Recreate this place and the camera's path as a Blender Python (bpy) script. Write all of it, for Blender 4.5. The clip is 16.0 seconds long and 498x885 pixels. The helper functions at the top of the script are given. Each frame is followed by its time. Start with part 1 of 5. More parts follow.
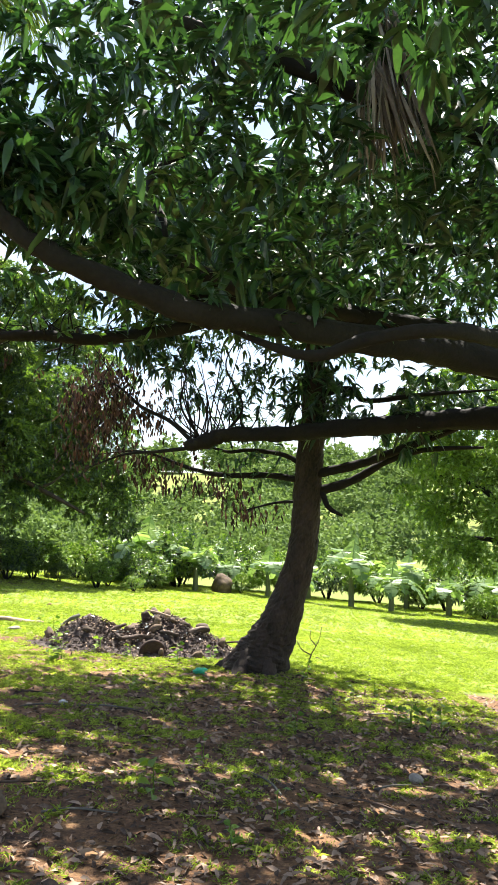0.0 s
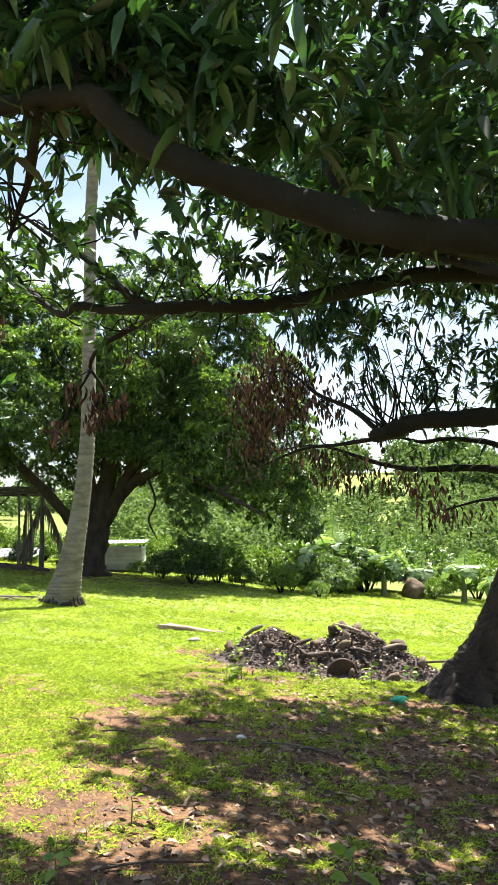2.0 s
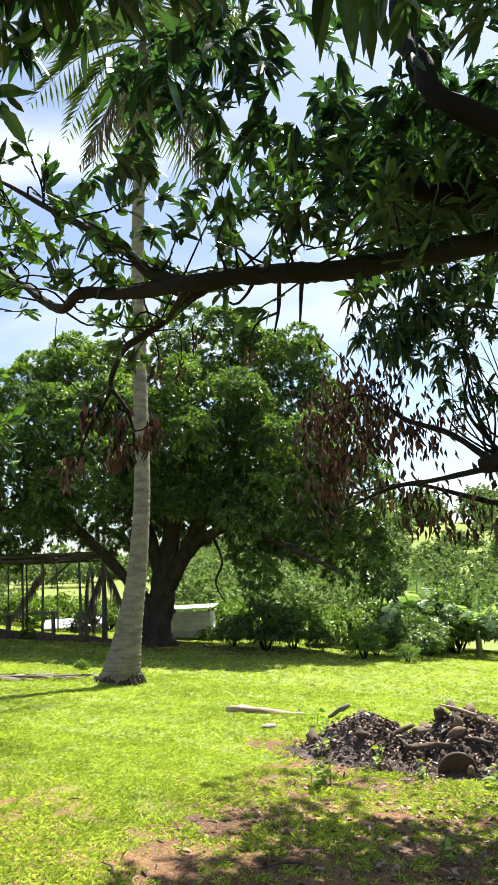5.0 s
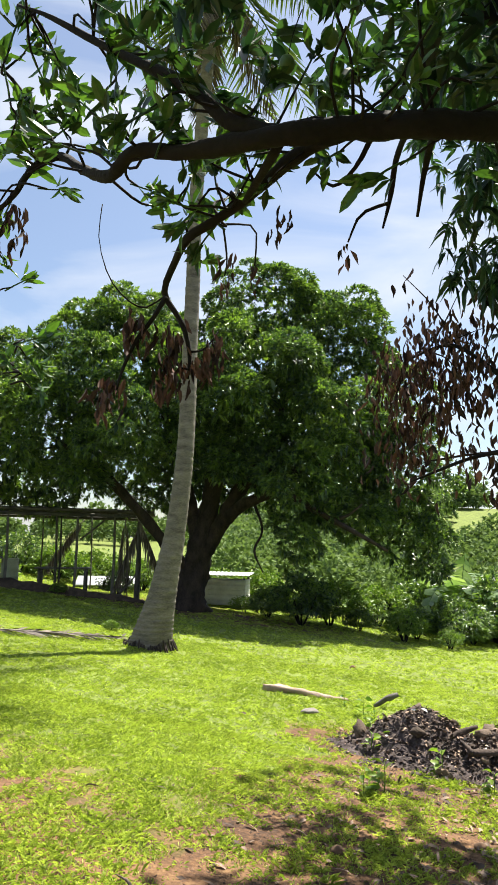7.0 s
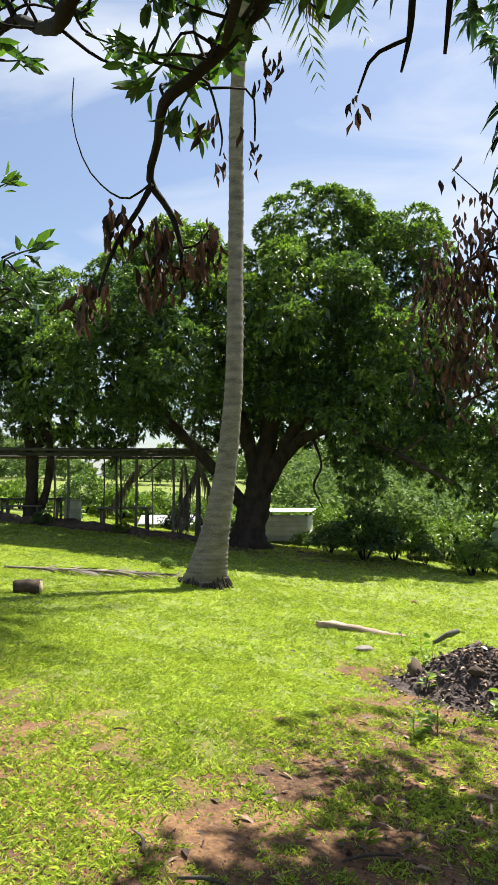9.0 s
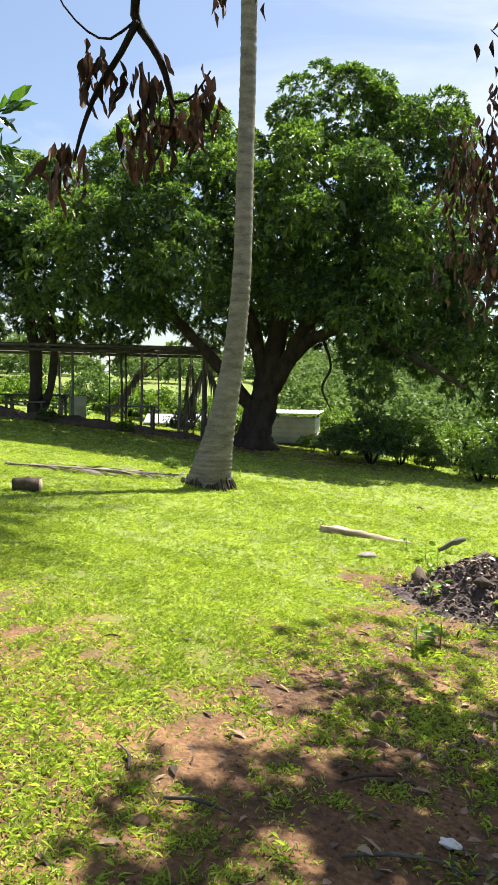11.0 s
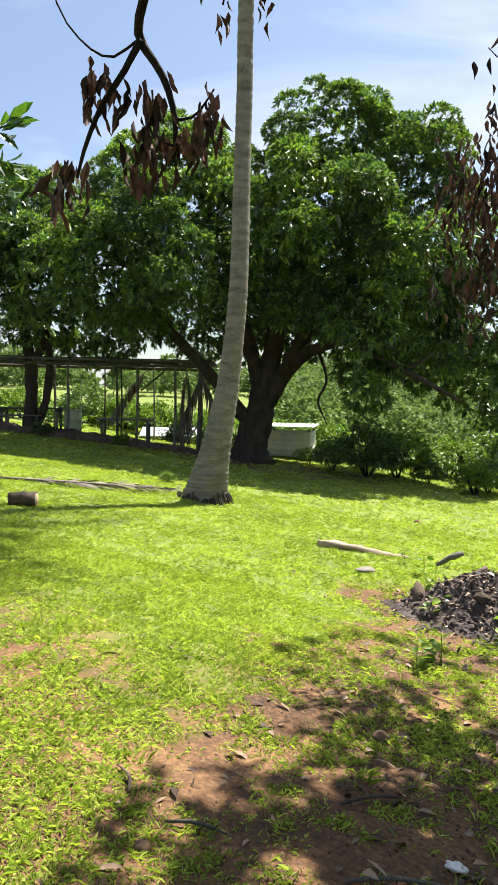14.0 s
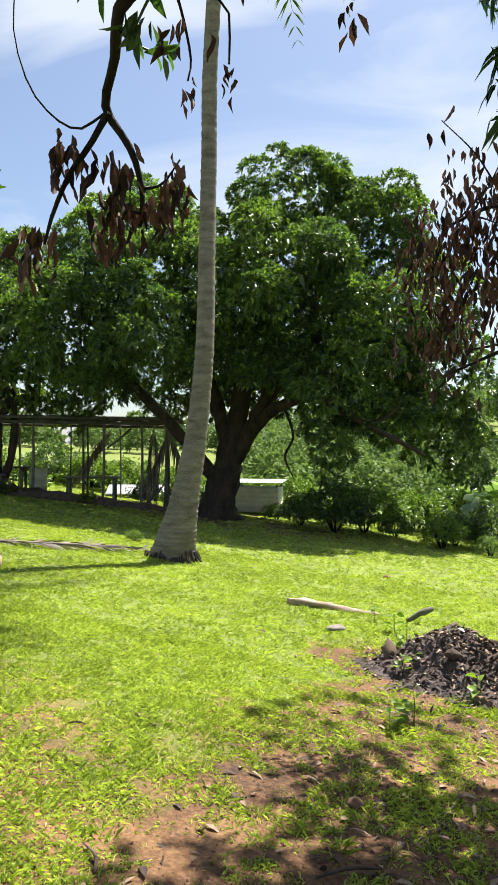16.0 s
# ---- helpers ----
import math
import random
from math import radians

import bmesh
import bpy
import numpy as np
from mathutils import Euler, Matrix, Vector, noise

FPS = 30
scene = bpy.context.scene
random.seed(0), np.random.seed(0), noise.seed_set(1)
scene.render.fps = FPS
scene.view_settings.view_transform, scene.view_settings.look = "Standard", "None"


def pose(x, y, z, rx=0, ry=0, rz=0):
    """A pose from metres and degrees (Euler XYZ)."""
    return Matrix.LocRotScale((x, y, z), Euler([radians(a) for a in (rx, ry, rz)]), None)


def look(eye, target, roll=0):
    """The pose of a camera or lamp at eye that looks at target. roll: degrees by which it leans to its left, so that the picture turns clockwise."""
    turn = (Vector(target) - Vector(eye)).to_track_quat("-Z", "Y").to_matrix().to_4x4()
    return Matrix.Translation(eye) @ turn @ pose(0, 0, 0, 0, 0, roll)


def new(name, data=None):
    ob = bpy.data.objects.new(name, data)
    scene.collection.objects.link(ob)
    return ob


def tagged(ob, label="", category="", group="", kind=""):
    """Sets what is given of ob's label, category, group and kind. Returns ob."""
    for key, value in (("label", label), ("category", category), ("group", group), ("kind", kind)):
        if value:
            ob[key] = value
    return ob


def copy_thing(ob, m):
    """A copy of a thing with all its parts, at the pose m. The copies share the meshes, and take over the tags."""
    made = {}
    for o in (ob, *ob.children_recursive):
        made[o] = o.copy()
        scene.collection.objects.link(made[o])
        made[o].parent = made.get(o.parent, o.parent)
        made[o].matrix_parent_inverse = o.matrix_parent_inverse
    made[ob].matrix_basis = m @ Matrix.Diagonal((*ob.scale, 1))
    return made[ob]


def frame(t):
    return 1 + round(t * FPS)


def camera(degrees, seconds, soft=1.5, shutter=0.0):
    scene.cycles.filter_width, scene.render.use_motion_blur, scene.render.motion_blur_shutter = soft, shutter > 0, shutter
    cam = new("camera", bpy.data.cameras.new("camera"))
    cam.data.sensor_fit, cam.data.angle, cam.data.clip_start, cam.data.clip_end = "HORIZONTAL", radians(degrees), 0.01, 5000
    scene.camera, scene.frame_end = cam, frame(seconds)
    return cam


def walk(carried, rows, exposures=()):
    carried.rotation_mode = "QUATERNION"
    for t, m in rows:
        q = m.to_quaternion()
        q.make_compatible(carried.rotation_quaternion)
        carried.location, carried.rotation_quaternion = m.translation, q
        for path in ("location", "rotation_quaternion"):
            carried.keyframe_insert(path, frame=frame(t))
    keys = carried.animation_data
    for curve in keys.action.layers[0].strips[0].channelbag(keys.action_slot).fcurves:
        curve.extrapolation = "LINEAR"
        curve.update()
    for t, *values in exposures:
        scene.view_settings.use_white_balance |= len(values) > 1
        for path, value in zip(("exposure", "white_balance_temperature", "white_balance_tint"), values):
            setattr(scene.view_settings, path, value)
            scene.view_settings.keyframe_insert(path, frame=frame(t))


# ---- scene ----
cam = camera(36.5, 16.0, soft=1.1)
METRES, EYE, TILT, LEAN, TURN = 4.5, 1.5, -2.7, 5.35, 0.0
ROWS = [
    (0.0, 0.0, 0.0, 0.0, -0.75, 8.03, -5.36),
    (0.5, -0.0082, 0.0652, 0.0061, 5.6, 6.32, -6.48),
    (1.0, -0.0157, 0.1258, 0.0056, 9.13, 6.5, -7.19),
    (1.5, -0.0192, 0.1828, 0.0113, 10.96, 6.86, -6.47),
    (2.0, -0.0304, 0.246, 0.0106, 13.08, 6.87, -4.81),
    (2.5, -0.0344, 0.2988, 0.017, 15.2, 7.27, -3.28),
    (3.0, -0.0477, 0.3404, 0.0153, 16.12, 8.31, -2.24),
    (3.5, -0.0699, 0.3965, 0.0203, 17.02, 9.83, -1.23),
    (4.0, -0.0823, 0.4544, 0.022, 17.94, 11.27, -0.71),
    (6.5, -0.1909, 0.6888, 0.0125, 20.52, 9.61, -7.0),
    (7.0, -0.2136, 0.7287, 0.0147, 21.0, 8.48, -6.99),
    (7.5, -0.2171, 0.7686, 0.0095, 21.66, 7.19, -6.63),
    (8.0, -0.2002, 0.8117, 0.013, 23.13, 5.91, -6.07),
    (8.5, -0.2008, 0.8276, 0.0106, 25.58, 4.96, -5.35),
    (11.0, -0.2293, 0.9131, 0.0126, 26.93, -4.37, -6.87),
    (11.5, -0.2349, 0.9134, 0.0127, 26.6, -4.91, -8.87),
    (12.0, -0.2361, 0.9129, 0.013, 27.35, -5.18, -8.93),
    (12.5, -0.2405, 0.9155, 0.0122, 27.43, -5.56, -8.49),
    (13.0, -0.2409, 0.9169, 0.0127, 27.47, -5.34, -7.82),
    (13.5, -0.2392, 0.9184, 0.0133, 27.26, -4.45, -7.13),
    (14.0, -0.2373, 0.9141, 0.0153, 26.52, -3.36, -6.87),
    (14.5, -0.2385, 0.9156, 0.0139, 25.53, -2.15, -6.91),
    (15.0, -0.2373, 0.918, 0.0133, 24.65, -0.99, -6.54),
    (15.5, -0.237, 0.9171, 0.0158, 24.1, 0.1, -6.27),
    (16.0, -0.2387, 0.9145, 0.0195, 24.01, 1.14, -6.25),
]
EXPOSURES = [(0.0, 2.05), (4.0, 1.9), (7.0, 1.48), (9.0, 1.45), (11.0, 1.62), (14.5, 1.57), (16.0, 1.5)]
walk(cam, [(t, pose(0, 0, EYE, TILT, LEAN, TURN) @ pose(METRES * x, METRES * y, METRES * z, 90 + pitch, roll, yaw)) for t, x, y, z, yaw, pitch, roll in ROWS], EXPOSURES)

# ---- light ----
SUN_AZ, SUN_EL = 13.0, 62.0          # degrees: clockwise from +y, above the horizon
world = bpy.data.worlds.new("World")
scene.world = world
world.use_nodes = True
wn, wl = world.node_tree.nodes, world.node_tree.links
wn.clear()
w_out, w_bg, w_sky = wn.new("ShaderNodeOutputWorld"), wn.new("ShaderNodeBackground"), wn.new("ShaderNodeTexSky")
w_sky.sky_type, w_sky.sun_disc = "NISHITA", False
w_sky.sun_elevation, w_sky.sun_rotation = radians(SUN_EL), radians(SUN_AZ)
w_sky.air_density, w_sky.dust_density, w_sky.ozone_density = 1.0, 1.2, 1.5
w_tc, w_map, w_noise, w_ramp, w_mix = wn.new("ShaderNodeTexCoord"), wn.new("ShaderNodeMapping"), wn.new("ShaderNodeTexNoise"), wn.new("ShaderNodeValToRGB"), wn.new("ShaderNodeMixRGB")
w_map.inputs["Scale"].default_value = (1.6, 1.6, 5.5)
w_map.inputs["Rotation"].default_value = (0.12, -0.2, 0.4)
w_noise.inputs["Scale"].default_value, w_noise.inputs["Detail"].default_value, w_noise.inputs["Roughness"].default_value = 1.5, 7.0, 0.52
w_noise.inputs["Distortion"].default_value = 0.6
w_ramp.color_ramp.elements[0].position, w_ramp.color_ramp.elements[0].color = 0.43, (0.03, 0.05, 0.05, 1)
w_ramp.color_ramp.elements[1].position, w_ramp.color_ramp.elements[1].color = 0.65, (0.85, 0.85, 0.85, 1)
w_mix.inputs["Color2"].default_value = (5.5, 5.9, 6.6, 1)
wl.new(w_tc.outputs["Generated"], w_map.inputs["Vector"])
wl.new(w_map.outputs["Vector"], w_noise.inputs["Vector"])
wl.new(w_noise.outputs["Fac"], w_ramp.inputs["Fac"])
wl.new(w_ramp.outputs["Color"], w_mix.inputs["Fac"])
wl.new(w_sky.outputs["Color"], w_mix.inputs["Color1"])
wl.new(w_mix.outputs["Color"], w_bg.inputs["Color"])
w_bg.inputs["Strength"].default_value = 0.058
wl.new(w_bg.outputs["Background"], w_out.inputs["Surface"])

sun = new("sun", bpy.data.lights.new("sun", "SUN"))
sun.data.energy, sun.data.angle, sun.data.color = 4.6, radians(0.55), (1.0, 0.94, 0.84)
toward = Vector((math.sin(radians(SUN_AZ)) * math.cos(radians(SUN_EL)), math.cos(radians(SUN_AZ)) * math.cos(radians(SUN_EL)), math.sin(radians(SUN_EL))))
sun.matrix_world = look(toward * 60, (0, 0, 0))

# ---- the slope ----
SLOPE = pose(0, 0, EYE, TILT, LEAN, TURN) @ pose(0, 0, -EYE)
rng = np.random.default_rng(7)


def at(x, y, z):
    """A place given across, along and square off the sloping lawn, in the world."""
    return SLOPE @ Vector((x, y, z))


def smooth(a, b, v):
    s = np.clip((np.asarray(v, float) - a) / (b - a), 0, 1)
    return s * s * (3 - 2 * s)


def ripple(x, y):
    """Soft value noise from a few sines, about -1 to 1."""
    return (np.sin(1.7 * x + 2.1 * np.sin(0.9 * y + 1)) + np.sin(2.3 * y + 1.9 * np.sin(1.3 * x)) + 0.6 * np.sin(4.1 * x - 3.3 * y + 2) + 0.5 * np.sin(6.3 * y + 5.1 * x)) / 3.1


def ground(X, Y):
    """Height of the ground in the world."""
    X, Y = np.asarray(X, float), np.asarray(Y, float)
    dx, dy = X + 3, Y - 10
    r = np.maximum(np.hypot(dx, dy), 1e-6)
    s = np.where(r < 18, r, 18 + 16 * (1 - np.exp(-np.maximum(r - 18, 0) / 16)))
    px, py = -3 + dx * s / r, 10 + dy * s / r
    h = 0.042 - 0.0936 * px - 0.0474 * py
    h = h + 0.02 * ripple(X * 0.8, Y * 0.8) * (1 - smooth(16, 30, r)) + 0.012 * ripple(X * 3, Y * 3) * (1 - smooth(8, 14, r))
    h = h + 0.10 * np.exp(-((X - 0.4) ** 2 + (Y - 8.9) ** 2) / 1.2)
    az = np.degrees(np.arctan2(-(X + 1), np.maximum(Y, 1e-3)))
    rise = np.where(Y > 0, 2.0 + 7.5 * (1 - smooth(8, 26, az)), 4.0)
    h = h + rise * smooth(38, 120, r) + 0.5 * ripple(X * 0.06, Y * 0.06) * smooth(30, 60, r) + 0.012 * np.maximum(r - 120, 0) * (1 - smooth(120, 900, r) * 0.6)
    return h


def on(x, y, up=0.0):
    """A place on the ground, by its place along the slope."""
    p = at(x, y, 0.05)
    return Vector((p.x, p.y, float(ground(p.x, p.y)) + up))


def bare(x, y):
    """How bare of grass the soil is, 0 to 1, by place along the slope."""
    x, y = np.asarray(x, float), np.asarray(y, float)
    n = 0.55 * ripple(x * 1.1 + 3, y * 1.1) + 0.45 * ripple(x * 3.1, y * 3.1 + 7)
    near = smooth(-4.0, -1.5, y) * (1 - smooth(4.5, 6.5, x)) * smooth(-9.0, -7.0, x)
    track = near * smooth(-0.7, 0.5, x + 2.3 + 0.12 * (y - 6.6) + 0.7 * n) * (1 - smooth(8.2, 9.8, y - 1.7 * smooth(-0.4, -1.6, x) + 0.6 * n))
    front = 1 - smooth(5.0, 6.6, y + 0.25 * (x + 3) + 0.7 * n)
    under = 0.8 * np.exp(-(((x + 9.5) / 4.5) ** 2 + ((y - 20.5) / 1.8) ** 2))
    return np.clip(np.maximum(np.maximum(track, 0.55 * front * near), under), 0, 1)


# ---- making meshes ----
def mesh_object(name, verts, faces, material=None, parent=None, label="", flat=False):
    me = bpy.data.meshes.new(name)
    me.from_pydata([tuple(v) for v in verts] if not isinstance(verts, np.ndarray) else verts.tolist(), [], faces if not isinstance(faces, np.ndarray) else faces.tolist())
    if not flat:
        me.polygons.foreach_set("use_smooth", np.ones(len(me.polygons), dtype=bool))
    if material:
        me.materials.append(material)
    me.update()
    ob = new(name, me)
    if parent:
        ob.parent = parent
    if label:
        ob["label"] = label
    return ob


def part(name, bm, material, parent=None, label="", flat=False):
    """Links a bmesh as one mesh object under a thing or under a part."""
    me = bpy.data.meshes.new(name)
    bm.to_mesh(me)
    bm.free()
    if not flat:
        me.polygons.foreach_set("use_smooth", np.ones(len(me.polygons), dtype=bool))
    me.materials.append(material)
    ob = new(name, me)
    if parent:
        ob.parent = parent
    if label:
        ob["label"] = label
    return ob


def thing(name, place, label, category, group="", kind="", turn=0.0):
    ob = new(name)
    ob.empty_display_size = 0.1
    ob.matrix_basis = Matrix.Translation(place) @ Matrix.Rotation(turn, 4, "Z")
    return tagged(ob, label, category, group, kind)


def spline(points, n):
    """Catmull-Rom through the points (each a row), n rows out."""
    P = np.array(points, float)
    P = np.vstack([2 * P[0] - P[1], P, 2 * P[-1] - P[-2]])
    u = np.linspace(0, len(P) - 3 - 1e-9, n)
    i = u.astype(int)
    f = (u - i)[:, None]
    a, b, c, d = P[i], P[i + 1], P[i + 2], P[i + 3]
    return 0.5 * (2 * b + (c - a) * f + (2 * a - 5 * b + 4 * c - d) * f ** 2 + (3 * b - a - 3 * c + d) * f ** 3)


def tube(points, radii, sides=9, step=0.06, rough=0.06, seed=0):
    """Verts and faces of a closed, slightly uneven tube through points."""
    P = np.array([tuple(p) for p in points], float)
    length = np.linalg.norm(np.diff(P, axis=0), axis=1).sum()
    n = int(np.clip(length / step, len(P) * 2, 160))
    rows = spline(np.column_stack([P, np.interp(np.linspace(0, 1, len(P)), np.linspace(0, 1, len(radii)), radii)]), n)
    C, R = rows[:, :3], np.maximum(rows[:, 3], 0.001)
    g = np.random.default_rng(seed)
    t = np.gradient(C, axis=0)
    t /= np.linalg.norm(t, axis=1)[:, None] + 1e-9
    ref = np.array([0.31, 0.22, 0.92]) if abs(t[:, 2]).mean() < 0.8 else np.array([0.9, 0.3, 0.1])
    u = np.cross(t, ref)
    u /= np.linalg.norm(u, axis=1)[:, None] + 1e-9
    w = np.cross(t, u)
    ang = np.linspace(0, 2 * np.pi, sides, endpoint=False)
    k = np.arange(n)[:, None]
    wob = 1 + rough * (np.sin(k * 0.7 + 2 * ang + g.uniform(0, 6)) + np.sin(k * 0.31 - 3 * ang + g.uniform(0, 6))) + rough * 0.8 * g.normal(size=(n, sides))
    V = C[:, None] + (R[:, None] * wob)[..., None] * (np.cos(ang)[None, :, None] * u[:, None] + np.sin(ang)[None, :, None] * w[:, None])
    V = np.vstack([V.reshape(-1, 3), C[:1], C[-1:]])
    F = []
    for i in range(n - 1):
        for j in range(sides):
            q = (j + 1) % sides
            F.append((i * sides + j, i * sides + q, (i + 1) * sides + q, (i + 1) * sides + j))
    for j in range(sides):
        q = (j + 1) % sides
        F.append((n * sides, q, j))
        F.append((n * sides + 1, (n - 1) * sides + j, (n - 1) * sides + q))
    return V, F


def merge(pieces):
    """Joins (verts, faces) pairs."""
    V, F, base = [], [], 0
    for v, f in pieces:
        V.append(np.asarray(v))
        F += [tuple(i + base for i in q) for q in f]
        base += len(v)
    return np.vstack(V), F


def unit(v):
    return v / (np.linalg.norm(v, axis=-1, keepdims=True) + 1e-9)


def leaf_arrays(base, way, length, width, droop=0.3, fine=True, g=rng):
    """Many pointed leaves at once: eight verts (fine) or four each."""
    n = len(base)
    way = unit(way)
    up = np.array([0, 0, 1.0]) + g.normal(scale=0.45, size=(n, 3))
    side = unit(np.cross(way, up))
    nor = np.cross(side, way)
    length, width = np.broadcast_to(length, n)[:, None], np.broadcast_to(width, n)[:, None]
    droop = np.broadcast_to(droop, n)[:, None]

    def mid(s):
        q = base + way * length * s
        q[:, 2] -= (droop * length * s * s)[:, 0]
        return q
    if fine:
        a, b = mid(0.32), mid(0.68)
        V = np.stack([mid(0.0), a + side * width * 0.5 + nor * width * 0.16, a, a - side * width * 0.5 + nor * width * 0.16,
                      b + side * width * 0.42 + nor * width * 0.14, b, b - side * width * 0.42 + nor * width * 0.14, mid(1.0)], 1)
        tri = np.array([(0, 2, 1), (0, 3, 2), (1, 5, 4), (1, 2, 5), (2, 6, 5), (2, 3, 6), (4, 5, 7), (5, 6, 7)])
    else:
        a = mid(0.45)
        V = np.stack([mid(0.0), a + side * width * 0.5 + nor * width * 0.12, mid(1.0), a - side * width * 0.5 + nor * width * 0.12], 1)
        tri = np.array([(0, 2, 1), (0, 3, 2)])
    k = V.shape[1]
    return V.reshape(-1, 3), (np.arange(n)[:, None, None] * k + tri[None]).reshape(-1, 3)


def whorls(centres, out, per=9, length=0.17, width=0.045, droop=0.35, spread=1.0, fine=True, g=rng):
    """Leaves in whorls at twig ends, pointing out and hanging."""
    n = len(centres)
    c = np.repeat(centres, per, 0) + g.normal(scale=0.015, size=(n * per, 3))
    w = unit(np.repeat(unit(out), per, 0) + g.normal(scale=0.62 * spread, size=(n * per, 3)))
    ln = length * g.uniform(0.65, 1.25, n * per)
    return leaf_arrays(c, w, ln, width * ln / length, droop * g.uniform(0.3, 1.6, n * per), fine, g)


def join_arrays(pairs):
    V, F, base = [], [], 0
    for v, f in pairs:
        V.append(v)
        F.append(f + base)
        base += len(v)
    return np.vstack(V), np.vstack(F)


def ball(radius, seed, rough=0.12, squash=(1, 1, 1), sub=3):
    """A lumpy stone-like ball as a bmesh."""
    bm = bmesh.new()
    bmesh.ops.create_icosphere(bm, subdivisions=sub, radius=radius)
    off = Vector((seed * 3.1, seed * 1.7, seed))
    for v in bm.verts:
        k = 1 + rough * noise.noise(v.co / radius * 1.3 + off) + rough * 0.5 * noise.noise(v.co / radius * 3.1 + off)
        v.co = Vector((v.co.x * squash[0], v.co.y * squash[1], v.co.z * squash[2])) * k
    return bm


def box(sx, sy, sz, bevel=0.006, at_=(0, 0, 0), turn=None):
    bm = bmesh.new()
    bmesh.ops.create_cube(bm, size=1)
    for v in bm.verts:
        v.co = Vector((v.co.x * sx, v.co.y * sy, v.co.z * sz))
    if bevel:
        bmesh.ops.bevel(bm, geom=bm.edges[:], offset=bevel, segments=1, affect="EDGES")
    m = Matrix.Translation(at_)
    if turn is not None:
        m = m @ turn
    bmesh.ops.transform(bm, matrix=m, verts=bm.verts[:])
    return bm


# ---- materials ----
def material(name, dark, light, scale=6.0, rough=0.8, bump=0.3, fine=60.0, stretch=(1, 1, 1), translucent=0.0, glow_through=None, island=0.0, piece=0.0, spec=0.4, blotch=None, metal=0.0):
    """Two colours mixed by noise at two sizes, with fine relief; leaves let light through."""
    m = bpy.data.materials.new(name)
    m.use_nodes = True
    n, l = m.node_tree.nodes, m.node_tree.links
    b = n["Principled BSDF"]
    tc, mp, n1, n2, mixf, ramp = n.new("ShaderNodeTexCoord"), n.new("ShaderNodeMapping"), n.new("ShaderNodeTexNoise"), n.new("ShaderNodeTexNoise"), n.new("ShaderNodeMath"), n.new("ShaderNodeValToRGB")
    mp.inputs["Scale"].default_value = stretch
    n1.inputs["Scale"].default_value, n1.inputs["Detail"].default_value = scale, 5
    n2.inputs["Scale"].default_value, n2.inputs["Detail"].default_value = fine, 4
    l.new(tc.outputs["Object"], mp.inputs["Vector"])
    for q in (n1, n2):
        l.new(mp.outputs["Vector"], q.inputs["Vector"])
    mixf.operation = "MULTIPLY_ADD"
    mixf.inputs[1].default_value = 0.6
    l.new(n1.outputs["Fac"], mixf.inputs[0])
    half = n.new("ShaderNodeMath")
    half.operation, half.inputs[1].default_value = "MULTIPLY", 0.4
    l.new(n2.outputs["Fac"], half.inputs[0])
    l.new(half.outputs[0], mixf.inputs[2])
    last = mixf.outputs[0]
    for on_, node, socket in ((island, "ShaderNodeNewGeometry", "Random Per Island"), (piece, "ShaderNodeObjectInfo", "Random")):
        if on_:
            info, sh, ad = n.new(node), n.new("ShaderNodeMath"), n.new("ShaderNodeMath")
            sh.operation, sh.inputs[1].default_value, sh.inputs[2].default_value = "MULTIPLY_ADD", on_, -on_ / 2
            l.new(info.outputs[socket], sh.inputs[0])
            ad.operation = "ADD"
            l.new(last, ad.inputs[0])
            l.new(sh.outputs[0], ad.inputs[1])
            last = ad.outputs[0]
    ramp.color_ramp.elements[0].position, ramp.color_ramp.elements[1].position = 0.33, 0.67
    ramp.color_ramp.elements[0].color, ramp.color_ramp.elements[1].color = (*dark, 1), (*light, 1)
    if blotch:
        e = ramp.color_ramp.elements.new(0.74)
        e.color = (*blotch, 1)
    l.new(last, ramp.inputs["Fac"])
    l.new(ramp.outputs["Color"], b.inputs["Base Color"])
    b.inputs["Roughness"].default_value, b.inputs["Specular IOR Level"].default_value, b.inputs["Metallic"].default_value = rough, spec, metal
    if bump:
        bp = n.new("ShaderNodeBump")
        bp.inputs["Strength"].default_value, bp.inputs["Distance"].default_value = bump, 0.02
        l.new(mixf.outputs[0], bp.inputs["Height"])
        l.new(bp.outputs["Normal"], b.inputs["Normal"])
    if translucent:
        tr, mx = n.new("ShaderNodeBsdfTranslucent"), n.new("ShaderNodeMixShader")
        hue = n.new("ShaderNodeMixRGB")
        hue.blend_type = "MULTIPLY"
        hue.inputs["Fac"].default_value = 1.0
        hue.inputs["Color2"].default_value = (*(glow_through or (1, 1, 1)), 1)
        l.new(ramp.outputs["Color"], hue.inputs["Color1"])
        l.new(hue.outputs["Color"], tr.inputs["Color"])
        mx.inputs["Fac"].default_value = translucent
        l.new(b.outputs["BSDF"], mx.inputs[1])
        l.new(tr.outputs["BSDF"], mx.inputs[2])
        l.new(mx.outputs["Shader"], n["Material Output"].inputs["Surface"])
    return m


